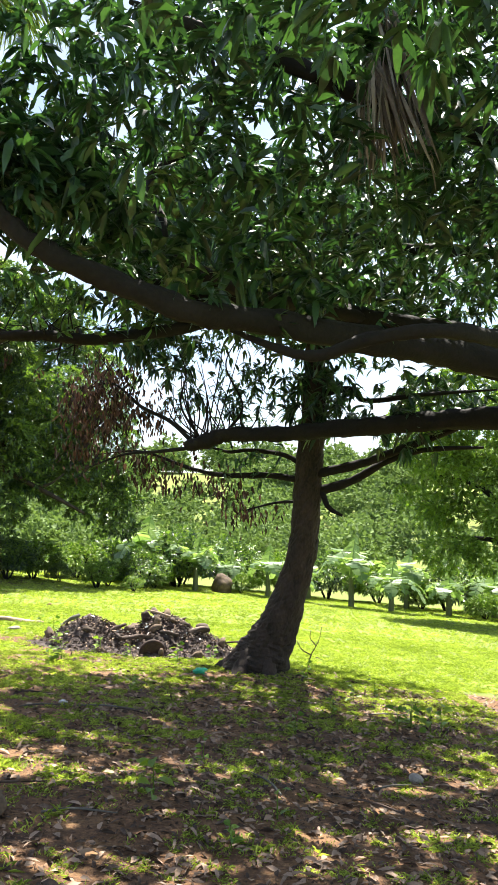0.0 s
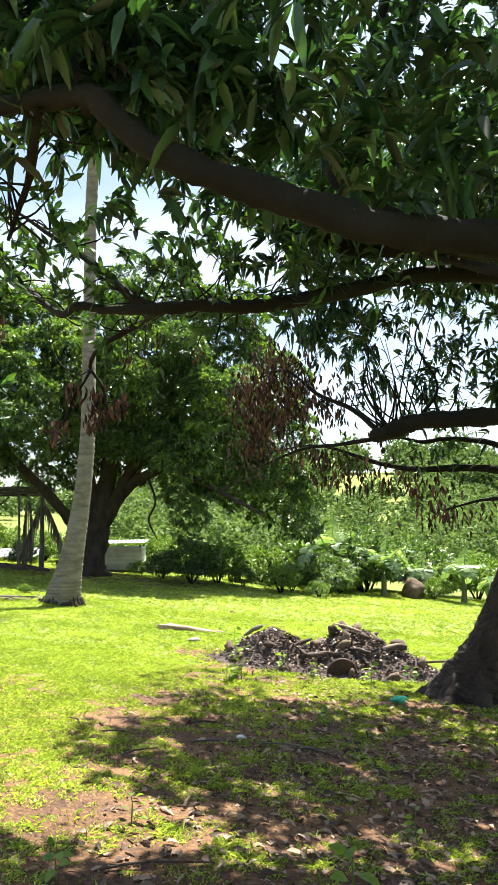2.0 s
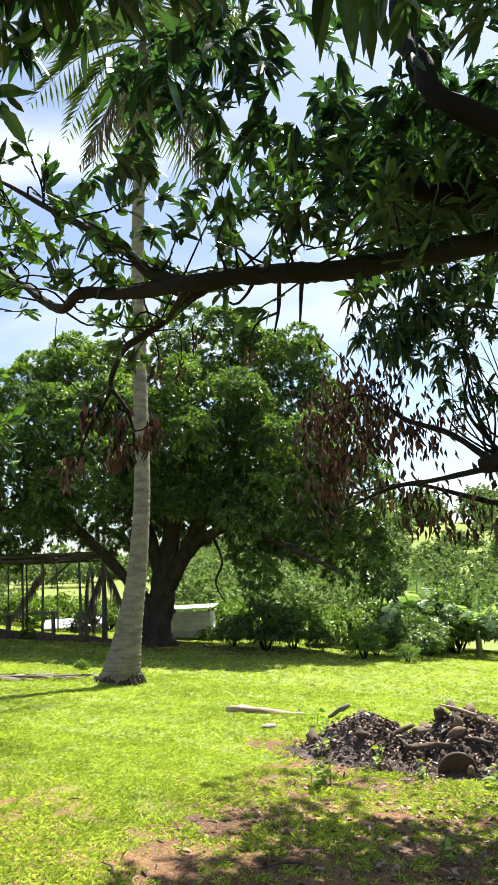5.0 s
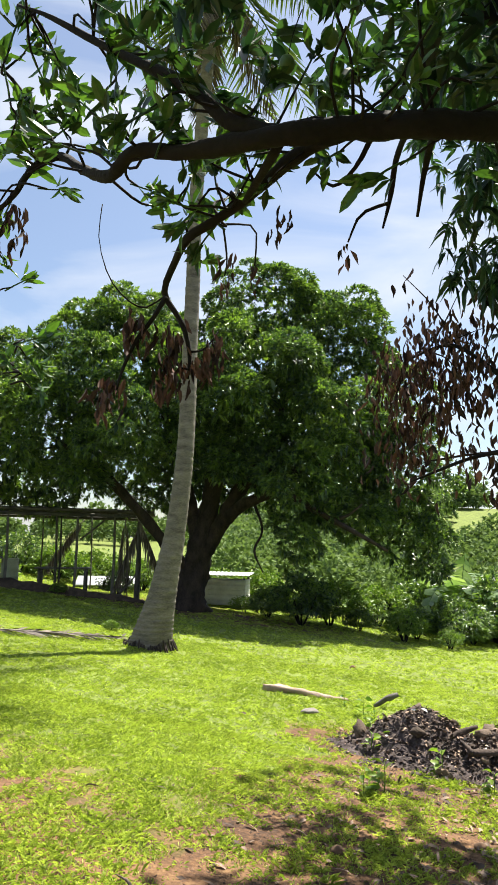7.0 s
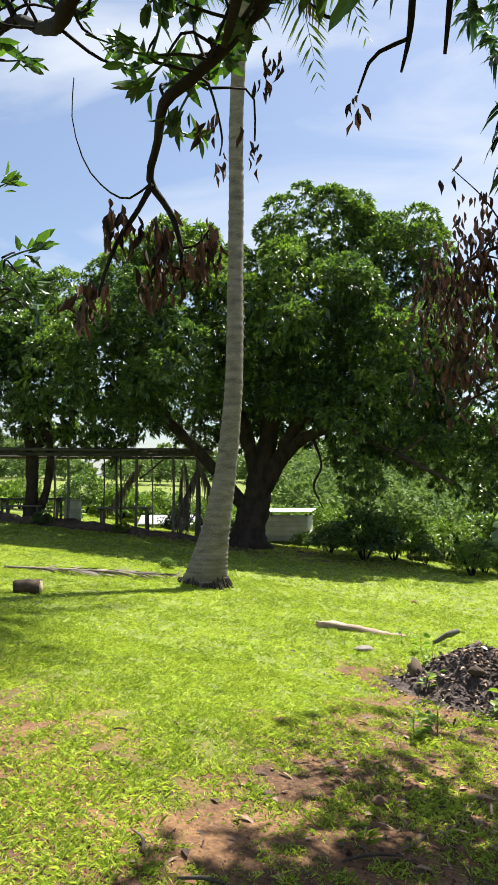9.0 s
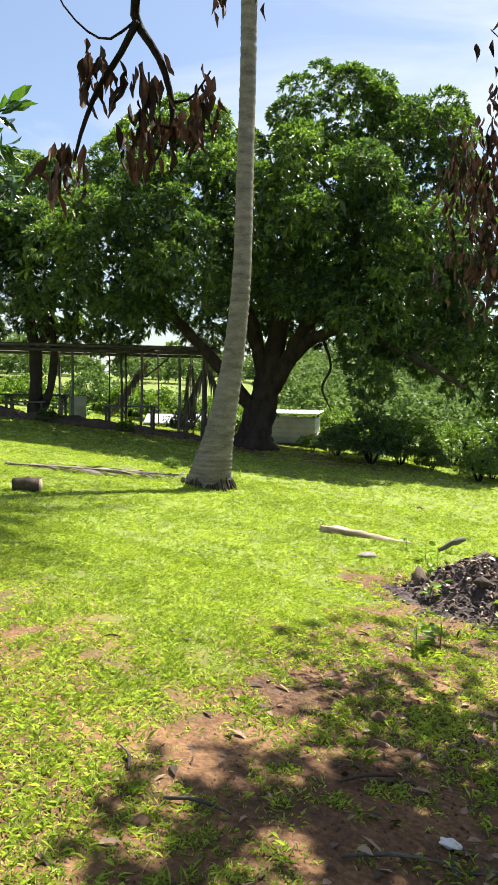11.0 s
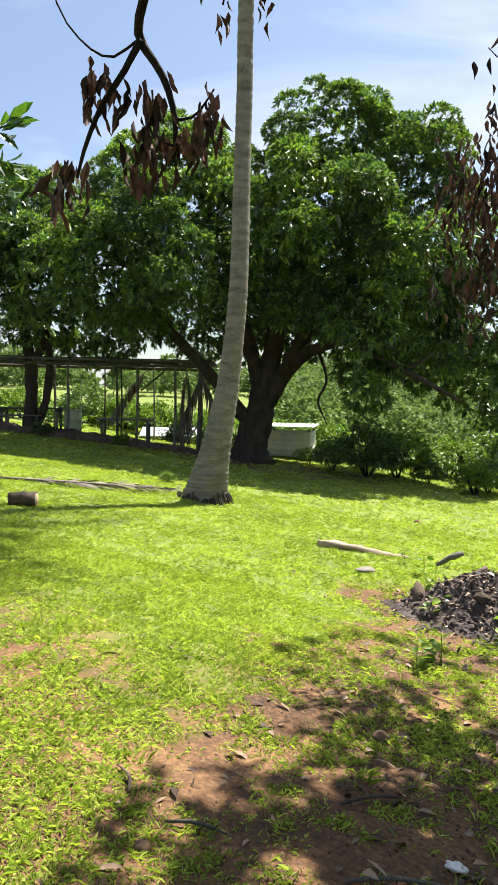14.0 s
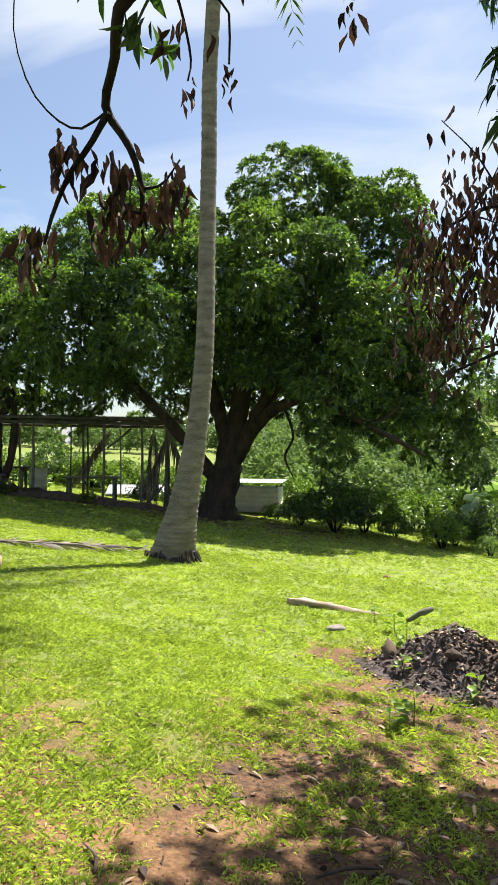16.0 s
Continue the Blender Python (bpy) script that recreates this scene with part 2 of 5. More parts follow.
M_LEAF = material("mango_leaf", (0.016, 0.04, 0.024), (0.048, 0.105, 0.042), 3, 0.32, 0, island=0.55, translucent=0.22, glow_through=(1.7, 2.0, 0.7), spec=0.5)
M_LEAF_PART = material("mango_leaf_sprig", (0.02, 0.05, 0.02), (0.065, 0.14, 0.034), 3, 0.32, 0, island=0.35, piece=0.3, translucent=0.3, glow_through=(2.0, 2.1, 0.6), spec=0.5)
M_CROWN = material("crown_leaf", (0.027, 0.057, 0.042), (0.145, 0.222, 0.055), 0.5, 0.36, 0, fine=2.0, island=0.5, translucent=0.33, glow_through=(1.7, 1.9, 0.5), spec=0.7)
M_DEAD = material("dry_leaf", (0.026, 0.014, 0.011), (0.13, 0.068, 0.046), 6, 0.7, 0, island=0.6, translucent=0.15)
M_LITTER = material("litter_leaf", (0.055, 0.034, 0.022), (0.32, 0.22, 0.15), 6, 0.75, 0, island=0.9)
M_BARK = material("mango_bark", (0.008, 0.007, 0.006), (0.06, 0.041, 0.032), 7, 0.9, 1.0, fine=50, stretch=(1, 1, 0.45), blotch=(0.11, 0.085, 0.07))
# darker than M_BARK: the limbs' shade against the sky is in the colour
M_LIMB_SHADED = material("shaded_limb_bark", (0.006, 0.0055, 0.005), (0.017, 0.0145, 0.013), 6, 0.95, 0.6, fine=45)
M_PALM = material("palm_bark", (0.08, 0.068, 0.056), (0.25, 0.22, 0.185), 4, 0.9, 0.6, fine=30, stretch=(1, 1, 3))
M_GRASS = material("grass_blade", (0.17, 0.24, 0.036), (0.44, 0.52, 0.12), 0.7, 0.6, 0, fine=3, island=0.45, translucent=0.35, glow_through=(1.4, 1.5, 0.6), spec=0.3)
M_WEED = material("weed_leaf", (0.07, 0.15, 0.02), (0.20, 0.30, 0.04), 2, 0.45, 0, island=0.4, translucent=0.35, glow_through=(1.5, 1.6, 0.6))
M_BUSH = material("bush_leaf", (0.06, 0.12, 0.02), (0.19, 0.29, 0.045), 0.6, 0.45, 0, fine=2.5, island=0.4, translucent=0.3, glow_through=(1.6, 1.7, 0.7))
# distance haze is mixed into this leaf colour, paler and greyer than M_BUSH
M_FAR_HAZE = material("hazy_far_leaf", (0.10, 0.15, 0.06), (0.19, 0.265, 0.10), 0.15, 0.8, 0, fine=0.6, island=0.25, translucent=0.2, glow_through=(1.4, 1.5, 0.8), spec=0.1)
M_BANANA = material("banana_leaf", (0.11, 0.185, 0.085), (0.26, 0.35, 0.18), 2, 0.35, 0, island=0.4, translucent=0.4, glow_through=(1.5, 1.6, 0.6))
M_BANANA_STEM = material("banana_stem", (0.06, 0.075, 0.03), (0.16, 0.17, 0.08), 5, 0.6, 0.3, stretch=(1, 1, 0.2))
M_FROND = material("palm_frond", (0.05, 0.09, 0.03), (0.14, 0.20, 0.06), 2, 0.4, 0, island=0.4, translucent=0.25, glow_through=(1.4, 1.5, 0.7))
M_DRYFROND = material("dry_frond", (0.10, 0.08, 0.065), (0.27, 0.23, 0.19), 3, 0.8, 0, island=0.6)
M_STONE = material("stone", (0.16, 0.14, 0.12), (0.38, 0.35, 0.31), 9, 0.85, 0.6, piece=0.2)
M_WOODPALE = material("weathered_wood", (0.22, 0.15, 0.10), (0.46, 0.36, 0.27), 5, 0.8, 0.6, stretch=(0.3, 4, 4))
M_WOODGREY = material("grey_timber", (0.05, 0.047, 0.04), (0.15, 0.14, 0.12), 5, 0.9, 0.5, piece=0.3)
M_WOODDARK = material("dark_wood", (0.03, 0.022, 0.018), (0.12, 0.085, 0.065), 8, 0.9, 0.7, piece=0.2)
M_CUT = material("cut_wood", (0.32, 0.22, 0.14), (0.55, 0.42, 0.28), 12, 0.8, 0.3)
M_ASH = material("ash_debris", (0.025, 0.02, 0.02), (0.13, 0.10, 0.092), 9, 0.95, 1.0, fine=70)
M_RUST = material("rusted_metal", (0.025, 0.014, 0.01), (0.075, 0.04, 0.028), 8, 0.75, 0.5)
M_HUSK = material("coconut_husk", (0.06, 0.042, 0.03), (0.19, 0.135, 0.09), 9, 0.9, 0.8, piece=0.4)
M_WHITE = material("white_sheet", (0.62, 0.61, 0.60), (0.80, 0.79, 0.78), 6, 0.6, 0.3)
M_GREENBAG = material("green_plastic", (0.02, 0.38, 0.20), (0.08, 0.60, 0.36), 8, 0.3, 0.4)
M_METALROOF = material("pale_metal_roof", (0.50, 0.52, 0.54), (0.70, 0.72, 0.74), 4, 0.4, 0.2, metal=0.3)
M_BOARD = material("whitewashed_board", (0.42, 0.41, 0.39), (0.62, 0.61, 0.58), 5, 0.8, 0.3, piece=0.2)
M_CLOD = material("soil_clod", (0.05, 0.03, 0.018), (0.2, 0.12, 0.07), 6, 0.95, 0, island=0.7)
M_FRUIT = material("mango_skin", (0.07, 0.13, 0.03), (0.14, 0.22, 0.05), 6, 0.4, 0.1)
M_DRUM = material("faded_barrel", (0.26, 0.28, 0.18), (0.42, 0.44, 0.30), 5, 0.6, 0.2)


def ground_material():
    m = material("ground_soil_and_turf", (0.085, 0.11, 0.02), (0.19, 0.245, 0.036), 2.2, 0.95, 1.0, fine=48)
    n, l = m.node_tree.nodes, m.node_tree.links
    b = n["Principled BSDF"]
    turf = b.inputs["Base Color"].links[0].from_socket
    a = n.new("ShaderNodeAttribute")
    a.attribute_name = "bare"
    tc, s1, s2, r = n.new("ShaderNodeTexCoord"), n.new("ShaderNodeTexNoise"), n.new("ShaderNodeTexNoise"), n.new("ShaderNodeValToRGB")
    s1.inputs["Scale"].default_value, s1.inputs["Detail"].default_value, s1.inputs["Roughness"].default_value = 2.2, 8, 0.65
    s2.inputs["Scale"].default_value, s2.inputs["Detail"].default_value = 42, 8
    for q in (s1, s2):
        l.new(tc.outputs["Object"], q.inputs["Vector"])
    av = n.new("ShaderNodeMath")
    av.operation, av.inputs[1].default_value = "MULTIPLY_ADD", 0.55
    hv = n.new("ShaderNodeMath")
    hv.operation, hv.inputs[1].default_value = "MULTIPLY", 0.45
    l.new(s2.outputs["Fac"], hv.inputs[0])
    l.new(s1.outputs["Fac"], av.inputs[0])
    l.new(hv.outputs[0], av.inputs[2])
    l.new(av.outputs[0], r.inputs["Fac"])
    r.color_ramp.elements[0].position, r.color_ramp.elements[0].color = 0.36, (0.042, 0.024, 0.014, 1)
    r.color_ramp.elements[1].position, r.color_ramp.elements[1].color = 0.66, (0.24, 0.138, 0.06, 1)
    e = r.color_ramp.elements.new(0.5)
    e.color = (0.12, 0.061, 0.028, 1)
    edge, sm = n.new("ShaderNodeMath"), n.new("ShaderNodeMapRange")
    edge.operation, edge.inputs[1].default_value = "MULTIPLY_ADD", 0.55
    l.new(s1.outputs["Fac"], edge.inputs[0])
    l.new(a.outputs["Fac"], edge.inputs[2])
    sm.inputs["From Min"].default_value, sm.inputs["From Max"].default_value = 0.42, 0.72
    l.new(edge.outputs[0], sm.inputs["Value"])
    mx = n.new("ShaderNodeMixRGB")
    l.new(sm.outputs["Result"], mx.inputs["Fac"])
    l.new(turf, mx.inputs["Color1"])
    l.new(r.outputs["Color"], mx.inputs["Color2"])
    l.new(mx.outputs["Color"], b.inputs["Base Color"])
    return m


M_GROUND = ground_material()

# ---- ground ----
rad = np.concatenate([[0.0], np.linspace(0.08, 14, 130), 14 * (3500 / 14) ** (np.linspace(0, 1, 121)[1:])])
ang = np.linspace(0, 2 * np.pi, 220, endpoint=False)
gx, gy = -2.0 + rad[1:, None] * np.cos(ang), 7.0 + rad[1:, None] * np.sin(ang)
gv = np.column_stack([gx.ravel(), gy.ravel(), ground(gx, gy).ravel()])
gv = np.vstack([gv, [(-2.0, 7.0, float(ground(-2.0, 7.0)))]])
na, nr = len(ang), len(rad) - 1
gi, gj = np.meshgrid(np.arange(nr - 1), np.arange(na), indexing="ij")
gq = (gj + 1) % na
gf = np.stack([gi * na + gj, (gi + 1) * na + gj, (gi + 1) * na + gq, gi * na + gq], -1).reshape(-1, 4).tolist()
gf += [(nr * na, j, (j + 1) % na) for j in range(na)]
ground_ob = tagged(mesh_object("ground", gv, gf, M_GROUND), "sloping lawn with worn reddish soil, running out to fields", "ground", kind="structure")
INV = np.array(SLOPE.inverted())
slope_xy = gv @ INV[:3, :3].T + INV[:3, 3]
attr = ground_ob.data.attributes.new("bare", "FLOAT", "POINT")
thin = 0.6 * (1 - smooth(6.0, 9.0, slope_xy[:, 1] + 0.35 * (slope_xy[:, 0] + 3))) * smooth(-12, -8, slope_xy[:, 0]) * (1 - smooth(5, 8, slope_xy[:, 0])) * smooth(0.5, 3.0, slope_xy[:, 1])
attr.data.foreach_set("value", np.maximum(bare(slope_xy[:, 0], slope_xy[:, 1]), thin).astype(np.float32))
S = np.array(SLOPE)


def spread(n, x0, x1, y0, y1, g=rng):
    """Random places on the ground, n rows: slope x and y, and the world places."""
    x, y = g.uniform(x0, x1, n), g.uniform(y0, y1, n)
    p = np.column_stack([x, y, np.full(n, 0.05)]) @ S[:3, :3].T + S[:3, 3]
    p[:, 2] = ground(p[:, 0], p[:, 1])
    return x, y, p

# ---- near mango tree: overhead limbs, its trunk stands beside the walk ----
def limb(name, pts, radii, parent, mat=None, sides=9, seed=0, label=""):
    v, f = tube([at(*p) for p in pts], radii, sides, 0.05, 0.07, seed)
    return mesh_object(name, v - np.array(parent.matrix_basis.translation), f, mat or M_LIMB_SHADED, parent, label)


HUB = (3.9, 5.9)
old_mango = thing("mango_tree", on(*HUB), "spreading mango tree with dark heavy overhanging limbs and dense leaves", "tree")
limb("trunk", [(3.9, 5.9, -0.1), (3.85, 5.9, 0.8), (3.75, 5.9, 1.7), (3.6, 5.85, 2.5), (3.5, 5.8, 3.3), (3.3, 5.9, 4.4), (3.1, 6.1, 5.4)], [0.5, 0.36, 0.33, 0.32, 0.26, 0.16, 0.07], old_mango, M_BARK, 16, 1)
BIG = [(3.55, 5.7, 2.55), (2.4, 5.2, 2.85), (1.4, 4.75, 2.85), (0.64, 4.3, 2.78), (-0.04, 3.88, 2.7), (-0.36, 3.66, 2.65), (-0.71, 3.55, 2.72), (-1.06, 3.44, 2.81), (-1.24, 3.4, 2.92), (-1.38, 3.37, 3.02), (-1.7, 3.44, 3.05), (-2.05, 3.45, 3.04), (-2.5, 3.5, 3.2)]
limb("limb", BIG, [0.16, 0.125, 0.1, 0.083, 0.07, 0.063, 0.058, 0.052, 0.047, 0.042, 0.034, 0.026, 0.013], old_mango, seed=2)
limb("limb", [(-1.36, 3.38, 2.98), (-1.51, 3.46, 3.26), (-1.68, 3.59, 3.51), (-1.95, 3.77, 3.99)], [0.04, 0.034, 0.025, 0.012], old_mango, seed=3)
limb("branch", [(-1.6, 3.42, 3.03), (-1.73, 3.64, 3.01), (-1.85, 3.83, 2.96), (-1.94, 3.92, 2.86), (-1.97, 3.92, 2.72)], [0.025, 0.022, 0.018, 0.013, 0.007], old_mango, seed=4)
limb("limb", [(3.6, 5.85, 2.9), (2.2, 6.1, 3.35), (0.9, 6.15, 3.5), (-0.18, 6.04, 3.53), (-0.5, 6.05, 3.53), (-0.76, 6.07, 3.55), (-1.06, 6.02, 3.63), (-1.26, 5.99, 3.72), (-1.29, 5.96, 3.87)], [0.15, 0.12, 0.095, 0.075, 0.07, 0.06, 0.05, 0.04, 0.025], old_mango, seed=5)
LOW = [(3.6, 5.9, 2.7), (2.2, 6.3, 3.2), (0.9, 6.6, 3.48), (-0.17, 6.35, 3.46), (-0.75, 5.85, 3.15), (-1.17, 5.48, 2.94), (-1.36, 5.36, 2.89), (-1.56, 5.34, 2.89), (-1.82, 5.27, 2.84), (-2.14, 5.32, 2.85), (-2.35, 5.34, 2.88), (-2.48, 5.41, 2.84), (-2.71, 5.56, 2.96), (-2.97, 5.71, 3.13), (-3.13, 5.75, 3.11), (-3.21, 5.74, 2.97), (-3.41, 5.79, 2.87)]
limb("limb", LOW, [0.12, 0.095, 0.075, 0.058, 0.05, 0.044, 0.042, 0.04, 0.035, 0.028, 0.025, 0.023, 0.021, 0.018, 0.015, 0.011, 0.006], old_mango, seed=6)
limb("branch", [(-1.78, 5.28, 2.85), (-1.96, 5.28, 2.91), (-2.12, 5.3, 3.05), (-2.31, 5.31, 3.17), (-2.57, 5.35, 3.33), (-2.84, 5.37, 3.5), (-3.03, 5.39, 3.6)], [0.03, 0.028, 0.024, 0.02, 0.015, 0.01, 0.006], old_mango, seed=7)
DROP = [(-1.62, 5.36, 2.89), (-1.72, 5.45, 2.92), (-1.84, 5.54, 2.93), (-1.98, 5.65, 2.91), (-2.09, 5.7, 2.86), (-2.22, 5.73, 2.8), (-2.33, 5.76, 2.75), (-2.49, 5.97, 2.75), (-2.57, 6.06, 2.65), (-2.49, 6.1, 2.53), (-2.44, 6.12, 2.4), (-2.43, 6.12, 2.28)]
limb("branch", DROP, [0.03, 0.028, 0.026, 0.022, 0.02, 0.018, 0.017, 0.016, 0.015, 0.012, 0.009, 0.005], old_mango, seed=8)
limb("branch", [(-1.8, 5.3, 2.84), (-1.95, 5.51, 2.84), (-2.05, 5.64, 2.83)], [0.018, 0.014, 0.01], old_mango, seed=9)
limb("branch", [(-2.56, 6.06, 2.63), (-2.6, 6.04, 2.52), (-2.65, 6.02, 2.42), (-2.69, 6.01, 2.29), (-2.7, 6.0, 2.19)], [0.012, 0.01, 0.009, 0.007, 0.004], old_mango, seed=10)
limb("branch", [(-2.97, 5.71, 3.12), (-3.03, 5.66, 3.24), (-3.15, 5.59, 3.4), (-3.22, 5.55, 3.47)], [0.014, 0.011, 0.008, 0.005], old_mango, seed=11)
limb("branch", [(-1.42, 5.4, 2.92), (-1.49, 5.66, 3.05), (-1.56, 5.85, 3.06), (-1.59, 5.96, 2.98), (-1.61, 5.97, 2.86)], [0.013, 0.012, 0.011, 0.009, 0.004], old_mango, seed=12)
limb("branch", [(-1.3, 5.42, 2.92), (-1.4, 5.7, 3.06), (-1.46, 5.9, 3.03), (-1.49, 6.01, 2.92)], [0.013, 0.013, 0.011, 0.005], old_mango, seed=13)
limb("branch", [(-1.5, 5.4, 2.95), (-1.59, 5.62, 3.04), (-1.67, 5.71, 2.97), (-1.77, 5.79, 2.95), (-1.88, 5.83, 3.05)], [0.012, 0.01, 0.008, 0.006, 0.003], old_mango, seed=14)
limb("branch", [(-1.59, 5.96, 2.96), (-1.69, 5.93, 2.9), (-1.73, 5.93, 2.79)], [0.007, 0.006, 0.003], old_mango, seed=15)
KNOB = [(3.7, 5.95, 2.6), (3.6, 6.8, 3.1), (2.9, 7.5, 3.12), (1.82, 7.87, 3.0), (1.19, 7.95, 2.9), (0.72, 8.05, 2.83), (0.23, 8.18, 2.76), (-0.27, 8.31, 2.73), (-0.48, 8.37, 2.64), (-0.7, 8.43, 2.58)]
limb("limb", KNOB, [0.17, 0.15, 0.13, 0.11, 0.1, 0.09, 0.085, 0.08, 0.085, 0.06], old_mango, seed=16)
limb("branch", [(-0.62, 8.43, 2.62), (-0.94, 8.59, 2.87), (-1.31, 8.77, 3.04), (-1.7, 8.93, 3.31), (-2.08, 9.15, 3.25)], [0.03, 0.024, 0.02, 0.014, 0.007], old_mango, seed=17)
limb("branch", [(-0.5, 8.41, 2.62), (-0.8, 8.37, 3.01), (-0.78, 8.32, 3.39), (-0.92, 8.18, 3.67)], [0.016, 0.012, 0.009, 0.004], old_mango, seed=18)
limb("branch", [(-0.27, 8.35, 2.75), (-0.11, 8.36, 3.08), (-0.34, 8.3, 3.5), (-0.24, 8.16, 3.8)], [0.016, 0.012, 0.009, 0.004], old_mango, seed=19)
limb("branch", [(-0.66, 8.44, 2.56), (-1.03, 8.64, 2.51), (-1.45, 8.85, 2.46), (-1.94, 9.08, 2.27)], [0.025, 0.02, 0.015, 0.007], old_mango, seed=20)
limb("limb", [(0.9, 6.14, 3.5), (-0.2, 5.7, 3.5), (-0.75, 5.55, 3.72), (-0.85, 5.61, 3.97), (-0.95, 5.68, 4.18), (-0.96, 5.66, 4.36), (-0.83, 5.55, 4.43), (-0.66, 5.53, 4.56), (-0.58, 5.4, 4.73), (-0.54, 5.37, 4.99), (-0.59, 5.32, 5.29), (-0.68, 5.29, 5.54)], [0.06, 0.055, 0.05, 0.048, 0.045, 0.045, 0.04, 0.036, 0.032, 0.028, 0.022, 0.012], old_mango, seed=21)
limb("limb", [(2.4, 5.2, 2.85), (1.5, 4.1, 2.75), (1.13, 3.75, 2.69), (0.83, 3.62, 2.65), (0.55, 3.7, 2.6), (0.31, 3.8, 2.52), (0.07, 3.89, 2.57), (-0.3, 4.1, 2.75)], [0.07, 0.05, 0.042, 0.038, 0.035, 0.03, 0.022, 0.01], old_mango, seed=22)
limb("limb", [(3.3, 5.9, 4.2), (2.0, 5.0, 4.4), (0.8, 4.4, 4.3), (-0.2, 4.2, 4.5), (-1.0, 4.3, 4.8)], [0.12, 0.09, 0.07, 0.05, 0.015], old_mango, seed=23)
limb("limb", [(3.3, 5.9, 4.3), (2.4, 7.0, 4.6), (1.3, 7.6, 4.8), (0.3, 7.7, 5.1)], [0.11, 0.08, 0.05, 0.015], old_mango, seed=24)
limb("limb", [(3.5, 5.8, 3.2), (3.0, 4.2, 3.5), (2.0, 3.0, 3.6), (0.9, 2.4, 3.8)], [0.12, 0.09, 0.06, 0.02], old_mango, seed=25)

OM = np.array(old_mango.matrix_basis.translation)


def slope_rows(p):
    return np.asarray(p) @ S[:3, :3].T + S[:3, 3]


def cloud(n, centre, size, g=rng):
    """n places in a soft ellipsoid, in slope coordinates."""
    d = unit(g.normal(size=(n, 3))) * g.uniform(0.15, 1, (n, 1)) ** 0.45
    return np.array(centre) + d * np.array(size)


def along(pts, n, off, g=rng):
    """n places near a branch line."""
    rows = spline(pts, 60)
    return rows[g.integers(0, 60, n)] + g.normal(scale=off, size=(n, 3))


# leaf whorls: along the limbs, and massed above them
pts = np.vstack([
    along(BIG[3:], 300, 0.16) + [0, 0.1, 0.34],
    along(LOW[1:6], 120, 0.2) + [0, 0.1, 0.32],
    along([(0.9, 6.1, 3.5), (-0.2, 6.0, 3.6), (-1.2, 6.0, 3.8)], 130, 0.2) + [0, 0, 0.25],
    cloud(430, (0.4, 4.2, 3.95), (2.3, 1.1, 0.6)),
    cloud(390, (0.9, 6.2, 4.5), (2.1, 1.4, 1.0)),
    cloud(340, (1.0, 7.8, 4.5), (2.0, 1.2, 1.1)),
    cloud(150, (-1.7, 3.9, 3.8), (0.8, 0.6, 0.4)),
    cloud(580, (2.6, 3.6, 4.2), (2.0, 2.6, 0.9)),
    cloud(260, (0.5, 2.3, 3.9), (1.6, 0.8, 0.6)),
    cloud(420, (3.2, 6.4, 5.2), (2.4, 2.2, 1.3)),
    cloud(360, (-0.1, 5.8, 5.2), (2.0, 1.3, 0.8)),
    cloud(300, (0.2, 4.4, 5.0), (2.2, 0.9, 0.6)),
    cloud(75, (-1.4, 4.15, 3.5), (0.55, 0.35, 0.2)),
    cloud(40, (-1.95, 4.2, 3.45), (0.3, 0.3, 0.2)),
    cloud(48, (-1.9, 5.4, 3.95), (0.5, 0.35, 0.2)),
    cloud(42, (-1.55, 5.75, 3.55), (0.65, 0.4, 0.3)),
    cloud(16, (-2.35, 5.6, 3.5), (0.5, 0.35, 0.22)),
])
out = rng.normal(size=pts.shape) * [1, 1, 0.7] + [-0.1, 0, 0.25]
v, f = whorls(slope_rows(pts), out, 10, 0.14, 0.038, 0.35)
tagged(mesh_object("foliage", v - OM, f, M_LEAF, old_mango, "dense long dark green leaves"), kind="stuff")
# outer sprigs that stand apart against the sky
SPRIGS = []
for k in range(6):
    g = np.random.default_rng(200 + k)
    lv, lf = whorls(np.array([[0, 0, 0.09], [0, 0, 0.05]]), np.array([[0, 0, 1.0], [0, 0, 0.5]]), 6, 0.105, 0.031, 0.2, 0.95, True, g)
    sv, sf = tube([(0, 0, -0.05), (0.004, 0.003, 0.02), (0, 0, 0.1)], [0.004, 0.004, 0.003], 5, 0.05, 0.05, k)
    V, F = merge([(lv, lf.tolist()), (sv, sf)])
    me = bpy.data.meshes.new("leaf_sprig")
    me.from_pydata(V.tolist(), [], F)
    me.materials.append(M_LEAF_PART)
    SPRIGS.append(me)


def sprig(p, way, parent, size=1.0, meshes=SPRIGS):
    ob = new("leaf_sprig", meshes[int(rng.integers(len(meshes)))])
    ob.parent = parent
    q = Vector(way).to_track_quat("Z", "Y")
    ob.matrix_basis = Matrix.LocRotScale(Vector(p) - parent.matrix_basis.translation, q @ Euler((0, 0, rng.uniform(0, 6.28))).to_quaternion(), Vector((size, size, size)))
    return ob


